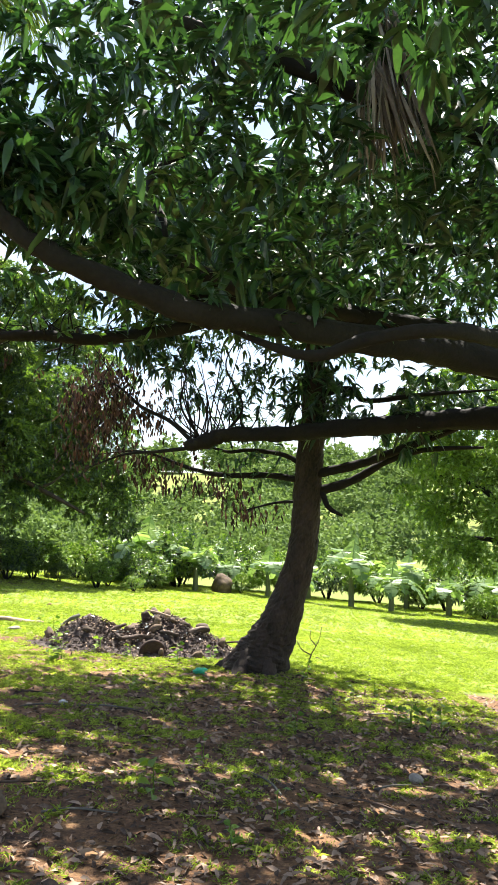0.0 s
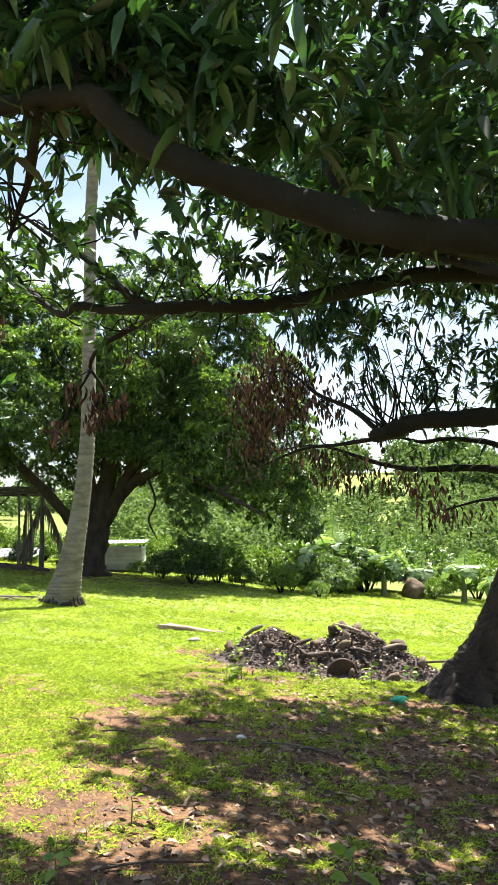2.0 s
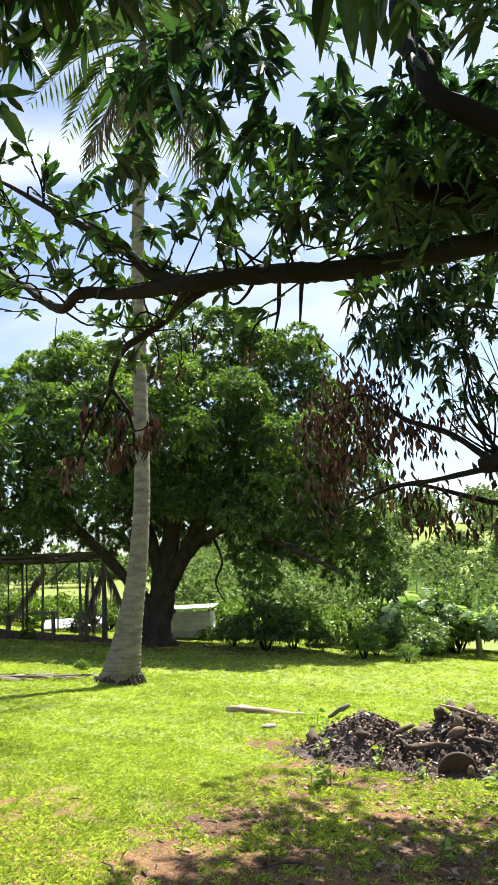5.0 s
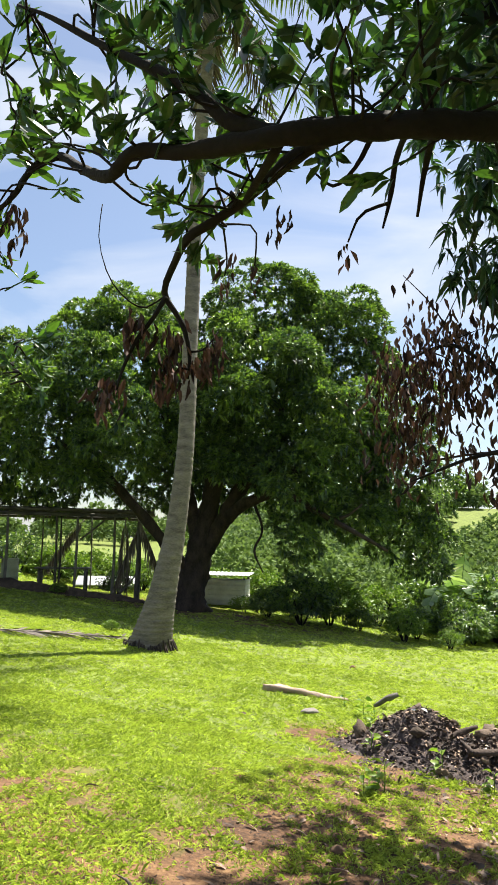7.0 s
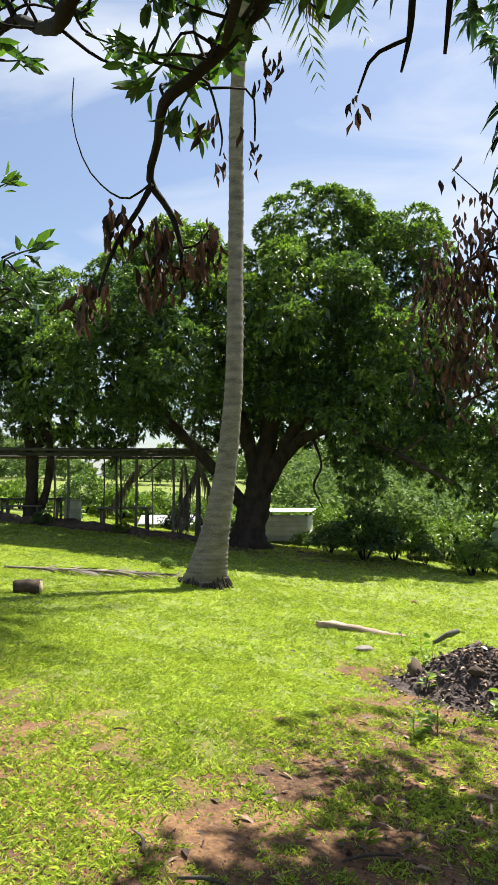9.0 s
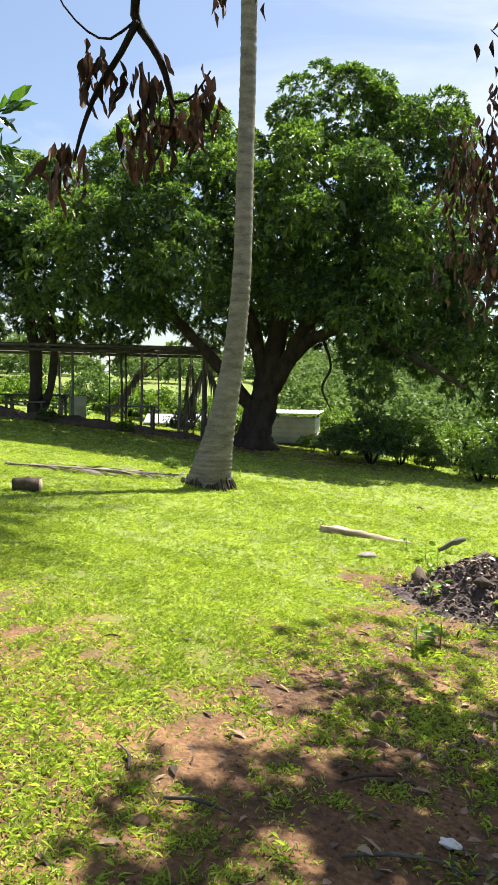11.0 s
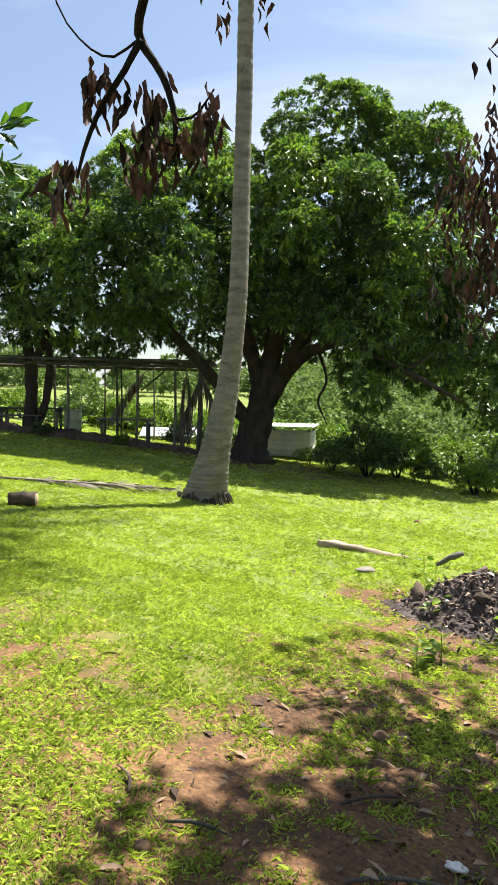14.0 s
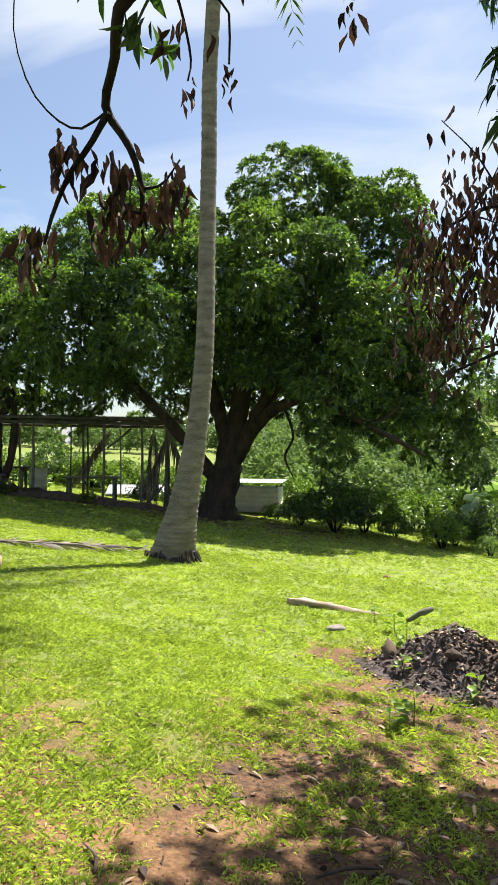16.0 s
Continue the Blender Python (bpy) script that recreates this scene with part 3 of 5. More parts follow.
def sprigs_along(pts, n, off, parent, up=0.35, size=1.0):
    """Twigs that leave a branch line, each ending in a sprig; the twigs are one part."""
    rows, twigs = spline(pts, 80), []
    for k in range(n):
        a = rows[int(rng.integers(4, 80))]
        d = unit(rng.normal(size=3) * [1, 1, 0.6] + [-0.25, 0, up])
        b = a + d * off * rng.uniform(0.5, 1.3)
        A, B = at(*a), at(*b)
        mid = (A + B) / 2 + Vector(rng.normal(scale=0.03, size=3))
        twigs.append(tube([A, mid, B], [0.006, 0.005, 0.004], 5, 0.08, 0.05, k))
        sprig(B, (B - mid) + Vector((0, 0, 0.02)), parent, size * rng.uniform(0.8, 1.2))
    for v, f in twigs:
        mesh_object("twig", v - np.array(parent.matrix_basis.translation), f, M_LIMB_SHADED, parent)


sprigs_along(LOW[8:], 24, 0.22, old_mango)
sprigs_along([(-1.78, 5.28, 2.85), (-2.12, 5.3, 3.05), (-2.57, 5.35, 3.33), (-3.03, 5.39, 3.6)], 20, 0.2, old_mango)
sprigs_along(DROP[1:7], 18, 0.2, old_mango)
sprigs_along(LOW[4:9], 24, 0.32, old_mango, 0.8)
sprigs_along([(-1.29, 5.96, 3.87), (-1.06, 6.02, 3.63), (-0.5, 6.05, 3.53)], 24, 0.3, old_mango)
sprigs_along([(-1.6, 3.42, 3.03), (-1.73, 3.64, 3.01), (-1.94, 3.92, 2.86), (-1.97, 3.92, 2.72)], 18, 0.2, old_mango)
sprigs_along([(-1.36, 3.38, 2.98), (-1.68, 3.59, 3.51), (-1.95, 3.77, 3.99)], 30, 0.3, old_mango)
sprigs_along([(-2.97, 5.71, 3.12), (-3.22, 5.55, 3.47)], 8, 0.15, old_mango)
# hanging curtain of leaves on the side toward the lawn
pts = np.vstack([cloud(120, (-1.35, 8.6, 4.2), (0.5, 0.5, 0.7)), cloud(60, (-1.1, 8.6, 3.7), (0.4, 0.4, 0.5))])
v, f = whorls(slope_rows(pts), rng.normal(size=pts.shape) * [1, 1, 0.3] + [0, 0, -0.7], 8, 0.13, 0.034, 0.5)
tagged(mesh_object("foliage", v - OM, f, M_LEAF, old_mango, "hanging leaf curtain"), kind="stuff")


def dead_cluster(p, n, size, parent, seed, length=0.12, splay=0.22):
    """A bunch of withered, curled brown leaves hanging from a twig end."""
    g = np.random.default_rng(seed)
    u = np.linspace(0, 1, 6)
    wide = np.array([0.12, 0.75, 1.0, 0.85, 0.5, 0.06])
    c = np.array(at(*p)) + g.normal(size=(n, 3)) * np.array(size)
    way = unit(np.column_stack([g.normal(scale=splay, size=(n, 2)), -np.ones(n)]))
    side = unit(np.cross(way, g.normal(size=(n, 3))))
    nor = np.cross(side, way)
    L, curl, fold, twist = length * g.uniform(0.55, 1.2, n), g.normal(scale=0.22, size=n), g.uniform(0.4, 1.35, n), g.normal(scale=1.3, size=n)
    mid = c[:, None] + way[:, None] * (L[:, None] * u)[..., None] + nor[:, None] * ((curl * L)[:, None] * u ** 2)[..., None]
    turn = (twist[:, None] * u)[..., None]
    across = side[:, None] * np.cos(turn) + nor[:, None] * np.sin(turn)
    lift = nor[:, None] * np.cos(turn) - side[:, None] * np.sin(turn)
    w = (L[:, None] * 0.23 * wide)[..., None] * g.uniform(0.75, 1.3, (n, 6, 1))
    f1, f2 = np.cos(fold)[:, None, None], np.sin(fold)[:, None, None]
    V = np.stack([mid - across * w * f1 + lift * w * f2, mid, mid + across * w * f1 + lift * w * f2], 2).reshape(-1, 3)
    quads = np.array([(3 * i + j, 3 * i + j + 1, 3 * i + j + 4, 3 * i + j + 3) for i in range(5) for j in range(2)])
    F = (np.arange(n)[:, None, None] * 18 + quads[None]).reshape(-1, 4)
    return mesh_object("withered_leaves", V - np.array(parent.matrix_basis.translation), F, M_DEAD, parent, "withered brown leaves")


for k, (p, n, s) in enumerate([((-2.67, 6.01, 2.48), 34, (0.035, 0.035, 0.05)), ((-2.73, 5.99, 2.19), 34, (0.04, 0.035, 0.045)), ((-2.51, 6.08, 2.43), 34, (0.035, 0.035, 0.05)), ((-2.5, 6.08, 2.28), 26, (0.045, 0.035, 0.035)), ((-2.42, 6.13, 2.34), 26, (0.035, 0.035, 0.04)), ((-2.34, 6.15, 2.42), 26, (0.03, 0.03, 0.05)), ((-2.34, 6.16, 2.74), 8, (0.015, 0.015, 0.03)), ((-2.23, 6.2, 2.79), 8, (0.015, 0.015, 0.03)),
                               ((-3.2, 5.74, 2.9), 26, (0.07, 0.05, 0.07)), ((-3.38, 5.79, 2.8), 26, (0.07, 0.05, 0.08)), ((-1.73, 5.93, 2.75), 8, (0.02, 0.02, 0.03)), ((-1.95, 5.7, 2.75), 8, (0.02, 0.02, 0.03)), ((-2.1, 5.7, 2.62), 9, (0.03, 0.02, 0.03)), ((-1.9, 5.68, 2.78), 8, (0.02, 0.02, 0.03))]):
    dead_cluster(p, int(1.1 * n), tuple(q * c for q, c in zip(s, (0.95, 0.95, 0.9))), old_mango, 300 + k, 0.078 if n > 10 else 0.055)
limb("twig", [(-2.44, 6.12, 2.4), (-2.38, 6.14, 2.42), (-2.33, 6.15, 2.5)], [0.005, 0.004, 0.003], old_mango, seed=60)
limb("twig", [(-2.43, 6.12, 2.32), (-2.48, 6.09, 2.34), (-2.51, 6.08, 2.48)], [0.005, 0.004, 0.003], old_mango, seed=61)
for k, (p, n, s) in enumerate([((-1.75, 9.0, 3.25), 170, (0.2, 0.2, 0.2)), ((-1.85, 9.1, 2.95), 120, (0.22, 0.15, 0.2)), ((-2.15, 9.2, 3.1), 60, (0.12, 0.12, 0.15)), ((-1.25, 8.85, 3.0), 60, (0.18, 0.12, 0.14)), ((-2.0, 9.15, 2.55), 50, (0.13, 0.1, 0.16)), ((-1.3, 8.9, 2.45), 40, (0.2, 0.12, 0.1)), ((-0.9, 9.0, 2.25), 40, (0.25, 0.1, 0.1)), ((-0.3, 8.9, 2.2), 40, (0.25, 0.12, 0.12)), ((0.1, 8.95, 1.95), 30, (0.2, 0.1, 0.1))]):
    dead_cluster(p, int(n * 2.6), s, old_mango, 320 + k, 0.1, 0.25)
for k in range(16):
    a = spline([(-0.94, 8.59, 2.87), (-1.31, 8.77, 3.04), (-1.7, 8.93, 3.31), (-2.08, 9.15, 3.25)], 20)[int(rng.integers(20))]
    b = a + rng.normal(scale=0.25, size=3) * [1, 0.5, 1]
    limb("twig", [tuple(a), tuple((a + b) / 2 + rng.normal(scale=0.03, size=3)), tuple(b)], [0.007, 0.005, 0.003], old_mango, seed=400 + k, sides=5)
limb("twig", [(-2.57, 6.06, 2.63), (-2.64, 6.03, 2.57), (-2.72, 6.0, 2.6), (-2.8, 5.96, 2.69), (-2.86, 5.93, 2.85), (-2.85, 5.9, 3.0)], [0.005, 0.004, 0.003, 0.003, 0.002, 0.002], old_mango, seed=62)
limb("twig", [(-2.2, 5.72, 2.82), (-2.28, 5.95, 2.9), (-2.34, 6.16, 2.84), (-2.34, 6.16, 2.76)], [0.006, 0.005, 0.004, 0.003], old_mango, seed=63)
limb("twig", [(-2.28, 5.95, 2.9), (-2.2, 6.1, 2.95), (-2.22, 6.2, 2.82)], [0.005, 0.004, 0.003], old_mango, seed=64)
sprigs_along([(-3.41, 5.79, 2.87), (-3.56, 6.1, 2.75), (-3.62, 6.4, 2.5), (-3.6, 6.4, 2.2)], 11, 0.1, old_mango)
for k in range(22):
    a = np.array([rng.uniform(-0.75, 0.1), 8.4, 2.66])
    b = a + [rng.uniform(-0.7, 0.35), rng.uniform(-0.2, 0.2), rng.uniform(0.35, 1.15)]
    limb("twig", [tuple(a), tuple((a + b) / 2 + rng.normal(scale=0.07, size=3)), tuple(b)], [0.01, 0.007, 0.003], old_mango, seed=430 + k, sides=5)
# green fruit on the low limb
for k, (p, q) in enumerate([((-1.73, 5.45, 3.3), 0.034), ((-1.86, 5.42, 3.2), 0.03)]):
    bm = ball(q, k, 0.03, (0.9, 0.9, 1.15), 3)
    bmesh.ops.transform(bm, matrix=Matrix.Translation(at(*p) - Vector(OM)), verts=bm.verts[:])
    fr = part("fruit", bm, M_FRUIT, old_mango, "small green mango")
    limb("fruit_stalk", [(p[0], p[1], p[2] + 0.03), (p[0] + 0.01, p[1], p[2] + 0.12), (p[0] + 0.03, p[1], p[2] + 0.2)], [0.002, 0.002, 0.002], old_mango, seed=70 + k, sides=5)
# dry palm frond caught in the branches
caught = tagged(new("dry_palm_frond"), "grey dried palm frond caught hanging in the branches", "palm frond")
caught.matrix_basis = Matrix.Translation(at(0.48, 3.81, 4.6))
cf = np.random.default_rng(5)
n = 120
base = np.array(at(0.5, 3.82, 4.55)) + np.column_stack([cf.normal(scale=0.07, size=(n, 2)), cf.uniform(-0.45, 0.05, n)])
lv, lf = leaf_arrays(base, np.column_stack([cf.normal(scale=0.16, size=n) + 0.15, cf.normal(scale=0.16, size=n), -np.ones(n)]), cf.uniform(0.45, 0.8, n), 0.022, 0.0, True, cf)
tagged(mesh_object("leaflet_mass", lv - np.array(caught.matrix_basis.translation), lf, M_DRYFROND, caught), kind="stuff")
sv, sf = tube([at(0.42, 3.8, 4.75), at(0.5, 3.82, 4.5), at(0.58, 3.85, 4.2)], [0.016, 0.014, 0.006], 6, 0.1, 0.05, 4)
mesh_object("midrib", sv - np.array(caught.matrix_basis.translation), sf, M_DRYFROND, caught)


# ---- the leaning mango trunk ahead ----
lean_mango = thing("mango_tree", on(0.36, 9.0), "leaning mango tree with flared rough dark trunk", "tree")
TR = [(0.33, 9.04, -0.12), (0.35, 9.02, 0.15), (0.48, 8.97, 0.5), (0.66, 8.89, 1.1), (0.74, 8.81, 1.7), (0.72, 8.72, 2.29), (0.72, 8.64, 2.88), (0.69, 8.51, 3.45), (0.65, 8.39, 3.95), (0.66, 8.14, 4.67), (0.79, 7.83, 5.41)]
tv, tf = tube([at(*p) for p in TR], [0.5, 0.38, 0.265, 0.185, 0.165, 0.16, 0.15, 0.125, 0.11, 0.08, 0.03], 40, 0.03, 0.035, 30)
mesh_object("trunk", tv - np.array(lean_mango.matrix_basis.translation), tf, M_BARK, lean_mango, flat=True)
for k, (dx, dy) in enumerate([(-0.45, 0.05), (-0.25, -0.35), (0.15, -0.4), (0.35, 0.1), (-0.1, 0.4)]):
    limb("root", [(0.36 + dx * 0.35, 8.99 + dy * 0.35, 0.33), (0.34 + dx * 0.85, 8.98 + dy * 0.85, 0.1), (0.33 + dx * 1.5, 8.98 + dy * 1.5, -0.02)], [0.12, 0.1, 0.03], lean_mango, M_BARK, 10, 31 + k)
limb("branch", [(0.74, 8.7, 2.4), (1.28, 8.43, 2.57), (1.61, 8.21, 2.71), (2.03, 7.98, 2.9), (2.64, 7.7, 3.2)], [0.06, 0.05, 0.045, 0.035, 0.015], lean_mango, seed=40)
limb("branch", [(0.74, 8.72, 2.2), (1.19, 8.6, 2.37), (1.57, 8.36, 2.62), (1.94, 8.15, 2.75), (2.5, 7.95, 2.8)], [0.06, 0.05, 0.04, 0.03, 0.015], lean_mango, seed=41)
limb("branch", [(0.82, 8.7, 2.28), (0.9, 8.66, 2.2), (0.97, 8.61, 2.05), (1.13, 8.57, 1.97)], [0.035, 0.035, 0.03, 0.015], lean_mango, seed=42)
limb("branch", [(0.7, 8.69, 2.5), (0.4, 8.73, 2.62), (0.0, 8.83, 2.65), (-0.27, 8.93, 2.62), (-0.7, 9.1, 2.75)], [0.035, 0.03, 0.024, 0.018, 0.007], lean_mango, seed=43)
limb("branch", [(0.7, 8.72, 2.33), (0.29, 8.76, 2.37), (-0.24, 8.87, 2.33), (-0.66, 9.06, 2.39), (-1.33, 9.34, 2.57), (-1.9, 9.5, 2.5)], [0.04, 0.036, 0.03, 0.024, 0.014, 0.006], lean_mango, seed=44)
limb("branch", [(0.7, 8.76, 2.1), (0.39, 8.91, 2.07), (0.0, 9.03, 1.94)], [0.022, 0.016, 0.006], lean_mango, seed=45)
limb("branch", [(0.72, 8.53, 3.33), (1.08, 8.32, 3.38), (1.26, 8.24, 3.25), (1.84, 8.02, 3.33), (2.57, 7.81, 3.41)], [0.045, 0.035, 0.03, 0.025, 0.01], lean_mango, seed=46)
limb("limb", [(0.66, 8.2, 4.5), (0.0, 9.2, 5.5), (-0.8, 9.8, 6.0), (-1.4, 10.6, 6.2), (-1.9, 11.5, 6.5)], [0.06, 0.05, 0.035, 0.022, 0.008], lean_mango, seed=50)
LM = np.array(lean_mango.matrix_basis.translation)
limb("limb", [(0.66, 8.2, 4.5), (0.2, 8.9, 4.9), (-0.5, 9.5, 5.0), (-1.2, 9.7, 5.1)], [0.07, 0.05, 0.035, 0.01], lean_mango, seed=47)
limb("limb", [(0.66, 8.2, 4.5), (1.1, 9.3, 5.0), (1.2, 10.6, 5.4), (1.1, 11.8, 5.4)], [0.07, 0.055, 0.035, 0.01], lean_mango, seed=48)
limb("limb", [(0.7, 8.0, 5.0), (1.6, 8.8, 5.5), (2.5, 9.6, 5.9)], [0.06, 0.04, 0.01], lean_mango, seed=49)
pts = np.vstack([cloud(90, (0.75, 8.4, 3.3), (0.45, 0.4, 0.5)), cloud(260, (0.7, 8.1, 4.6), (1.3, 0.8, 0.7)), cloud(40, (1.7, 8.1, 3.0), (0.6, 0.3, 0.35)), cloud(70, (2.2, 8.5, 3.45), (0.8, 0.35, 0.3))])
out = rng.normal(size=pts.shape) + [0, 0, -0.2]
pts = np.vstack([pts, cloud(600, (0.9, 9.9, 5.7), (2.5, 1.9, 1.2)), cloud(160, (-0.9, 9.6, 5.0), (0.9, 0.9, 0.6)), cloud(165, (-1.5, 8.6, 5.25), (0.9, 1.0, 0.55)), cloud(210, (-0.7, 7.9, 4.8), (1.0, 0.7, 0.4)), cloud(260, (0.2, 9.0, 5.6), (1.6, 1.0, 0.7)), cloud(200, (1.0, 11.6, 5.3), (1.6, 1.0, 0.7)), cloud(62, (-1.6, 9.1, 6.1), (0.85, 0.8, 0.35)), cloud(62, (-1.2, 10.1, 6.2), (0.95, 0.9, 0.35)), cloud(36, (-1.95, 11.4, 6.5), (0.7, 0.9, 0.25))])
out = rng.normal(size=pts.shape) + [0, 0, -0.1]
v, f = whorls(slope_rows(pts), out, 9, 0.15, 0.04, 0.4)
tagged(mesh_object("foliage", v - LM, f, M_LEAF, lean_mango, "green leaves"), kind="stuff")
pts = np.vstack([cloud(120, (-0.45, 8.5, 3.5), (0.75, 0.35, 0.6)), cloud(80, (0.25, 8.5, 3.35), (0.8, 0.3, 0.5)), cloud(40, (0.3, 8.8, 2.85), (0.7, 0.3, 0.3)), cloud(22, (-0.4, 8.8, 2.9), (0.6, 0.3, 0.35)), cloud(16, (0.1, 8.7, 2.45), (0.5, 0.2, 0.2))])
v, f = whorls(slope_rows(pts), rng.normal(size=pts.shape) * [1, 1, 0.6], 6, 0.115, 0.03, 0.4)
tagged(mesh_object("foliage", v - LM, f, M_LEAF, lean_mango, "thin sparse leaves"), kind="stuff")


# ---- coconut palm ----
palm = thing("coconut_palm", on(-6.31, 13.55), "tall coconut palm with grey ringed leaning trunk", "tree")
PB = np.array(palm.matrix_basis.translation)
PALM_LINE = [(-6.31, 13.55, -0.05), (-6.24, 13.5, 0.34), (-6.17, 13.5, 0.92), (-6.14, 13.57, 1.81), (-6.17, 13.62, 2.77), (-6.25, 13.67, 3.56), (-6.4, 13.72, 4.74), (-6.54, 13.76, 5.94), (-6.67, 13.74, 7.2), (-6.74, 13.65, 9.13), (-6.79, 13.55, 11.45)]


def palm_trunk():
    rows = spline([tuple(at(*p)) for p in PALM_LINE], 330)
    hgt = np.linspace(0, 1, 330)
    r = np.interp(hgt, [0, 0.1, 0.2, 0.3, 0.4, 0.6, 1.0], [0.35, 0.285, 0.205, 0.155, 0.137, 0.12, 0.105])
    g = np.random.default_rng(3)
    ring = np.cumsum(g.uniform(0.7, 1.3, 330)) * 0.62
    r = r * (1 + 0.05 * (np.mod(ring, 2.6) / 2.6 - 0.5)) * (1 + 0.012 * g.normal(size=330))
    a = np.linspace(0, 2 * np.pi, 20, endpoint=False)
    flare = 1 + 0.13 * np.exp(-hgt / 0.06)[:, None] * np.sin(5 * a + 1)[None] + 0.012 * g.normal(size=(330, 20))
    V = rows[:, None, :] + (r[:, None] * flare)[..., None] * np.stack([np.cos(a), np.sin(a), 0 * a], -1)[None]
    F = [(i * 20 + j, i * 20 + (j + 1) % 20, (i + 1) * 20 + (j + 1) % 20, (i + 1) * 20 + j) for i in range(329) for j in range(20)]
    mesh_object("trunk", V.reshape(-1, 3) - PB, F, M_PALM, palm)
    skirt = []
    for k in range(70):
        q, h = k / 70 * 2 * math.pi, g.uniform(0.02, 0.22)
        d = Vector((math.cos(q), math.sin(q), 0))
        s = Vector(rows[3]) + d * 0.36
        skirt.append(tube([s + Vector((0, 0, h)), s + d * 0.05 + Vector((0, 0, h * 0.4)), s + d * g.uniform(0.08, 0.2) + Vector((0, 0, -0.06))], [0.014, 0.014, 0.008], 5, 0.1, 0.1, k))
    v, f = merge(skirt)
    mesh_object("root_mass", v - PB, f, M_BARK, palm, "dark fibrous roots at the foot")
    return rows[-1]


def frond_mesh(length, sag, material_, parent, start, way, seed, name="frond", hang=0.0, spine=0.02):
    g = np.random.default_rng(seed)
    u = np.linspace(0, 1, 24)
    way = np.array(way, float)
    line = np.array(start) + way[None] * (length * u)[:, None]
    line[:, 2] -= sag * length * u ** 2
    sv, sf = tube(line[::3], [spine, spine * 0.8, 0.004], 5, 0.2, 0.03, seed)
    t = unit(np.gradient(line, axis=0))
    side = unit(np.cross(t, np.array([0, 0, 1.0]) + 0.05 * g.normal(size=3)))
    n = 60
    i = np.linspace(3, 23, n).astype(int)
    L = length * 0.24 * np.sin(np.linspace(0.5, 2.9, n))
    B = np.vstack([line[i], line[i]])
    W = np.vstack([side[i] + 0.55 * t[i], -side[i] + 0.55 * t[i]]) + g.normal(scale=0.08, size=(2 * n, 3))
    W[:, 2] -= 0.35 + hang
    lv, lf = leaf_arrays(B, W, np.concatenate([L, L]) * g.uniform(0.8, 1.1, 2 * n), 0.035, 0.35 + hang, False, g)
    pb = np.array(parent.matrix_basis.translation) if parent else 0
    ob = mesh_object(name, sv - pb, sf, material_, parent)
    tagged(mesh_object("leaflet_mass", lv - pb, lf, material_, ob), kind="stuff")
    return ob


crown_at = palm_trunk()
for k in range(17):
    q = k * 2.4 + 0.3
    up = [0.9, 0.45, 0.2, -0.1][k % 4]
    frond_mesh(2.9, 0.55 + 0.1 * (k % 3), M_FROND, palm, crown_at + np.array([0, 0, 0.1]), unit(np.array([math.cos(q), math.sin(q), up])), 50 + k)
for k in range(5):
    q = k * 1.3 + 0.9
    frond_mesh(2.2, 0.2, M_DRYFROND, palm, crown_at + np.array([0, 0, -0.1]), unit(np.array([math.cos(q) * 0.5, math.sin(q) * 0.5, -0.75])), 80 + k, "dry_frond", 0.3)

# ---- the large mango tree beyond the lawn ----
RIGHT, AHEAD = Vector((0.888, 0.46, 0)), Vector((-0.46, 0.888, 0))


def lumps(base, spec, per_m2, g, length=0.125, width=0.044, per=8):
    """Rounded lumps (right, height, ahead, radius), each a heap of smaller domed tufts of leaf whorls."""
    C, O, inner = [], [], []
    flat = np.array([1, 1, 0.85])
    cs = [np.array(base) + np.array(RIGHT) * u + np.array(AHEAD) * v + np.array([0, 0, z]) for u, z, v, r in spec]
    for (u, z, v, r), c in zip(spec, cs):
        for k in range(int(8 * r * r) + 7):
            d = unit(g.normal(size=3) + [0, 0, 0.2])
            tr = g.uniform(0.24, 0.42) * (0.55 + 0.45 * r)
            t = c + d * flat * (r * g.uniform(0.7, 0.98) - tr * 0.45)
            n = int(per_m2 * 2.6 * tr * tr * 4)
            e = unit(g.normal(size=(n, 3)) + d * 0.75 + np.array([0, 0, 0.45]))
            p = t + e * (tr * g.uniform(0.82, 1.06, n))[:, None] * np.array([1.08, 1.08, 0.8])
            keep = np.ones(n, bool)
            for (u2, z2, v2, r2), c2 in zip(spec, cs):
                if c2 is not c:
                    keep &= np.linalg.norm((p - c2) / flat, axis=1) > r2 * 0.7
            C.append(p[keep])
            O.append(e[keep] + np.array([0, 0, 0.2]))
        if r >= 1.0:
            n = int(30 * r * r)
            d = unit(g.normal(size=(n, 3)))
            inner.append(c + d * (r * g.uniform(0.3, 0.74, n))[:, None] * flat)
    shell = whorls(np.vstack(C), np.vstack(O), per, length, width, 0.3, 0.95, False, g)
    inner = np.vstack(inner)
    return join_arrays([shell, whorls(inner, g.normal(size=inner.shape), 6, 0.26, 0.1, 0.3, 1.0, False, g)])


far_base = on(-8.9, 20.6)
big_mango = thing("mango_tree", far_base, "huge rounded old mango tree, dark green, low branching", "tree")
FB = np.array(far_base)


def rel(u, z, v):
    """A place by metres to the side, up and behind the big tree's foot."""
    return far_base + RIGHT * u + AHEAD * v + Vector((0, 0, z))


def big_limb(name, pts, radii, seed, parent=big_mango, org=FB, sides=9):
    v, f = tube([rel(*p) for p in pts], radii, sides, 0.12, 0.08, seed)
    return mesh_object(name, v - org, f, M_BARK, parent)


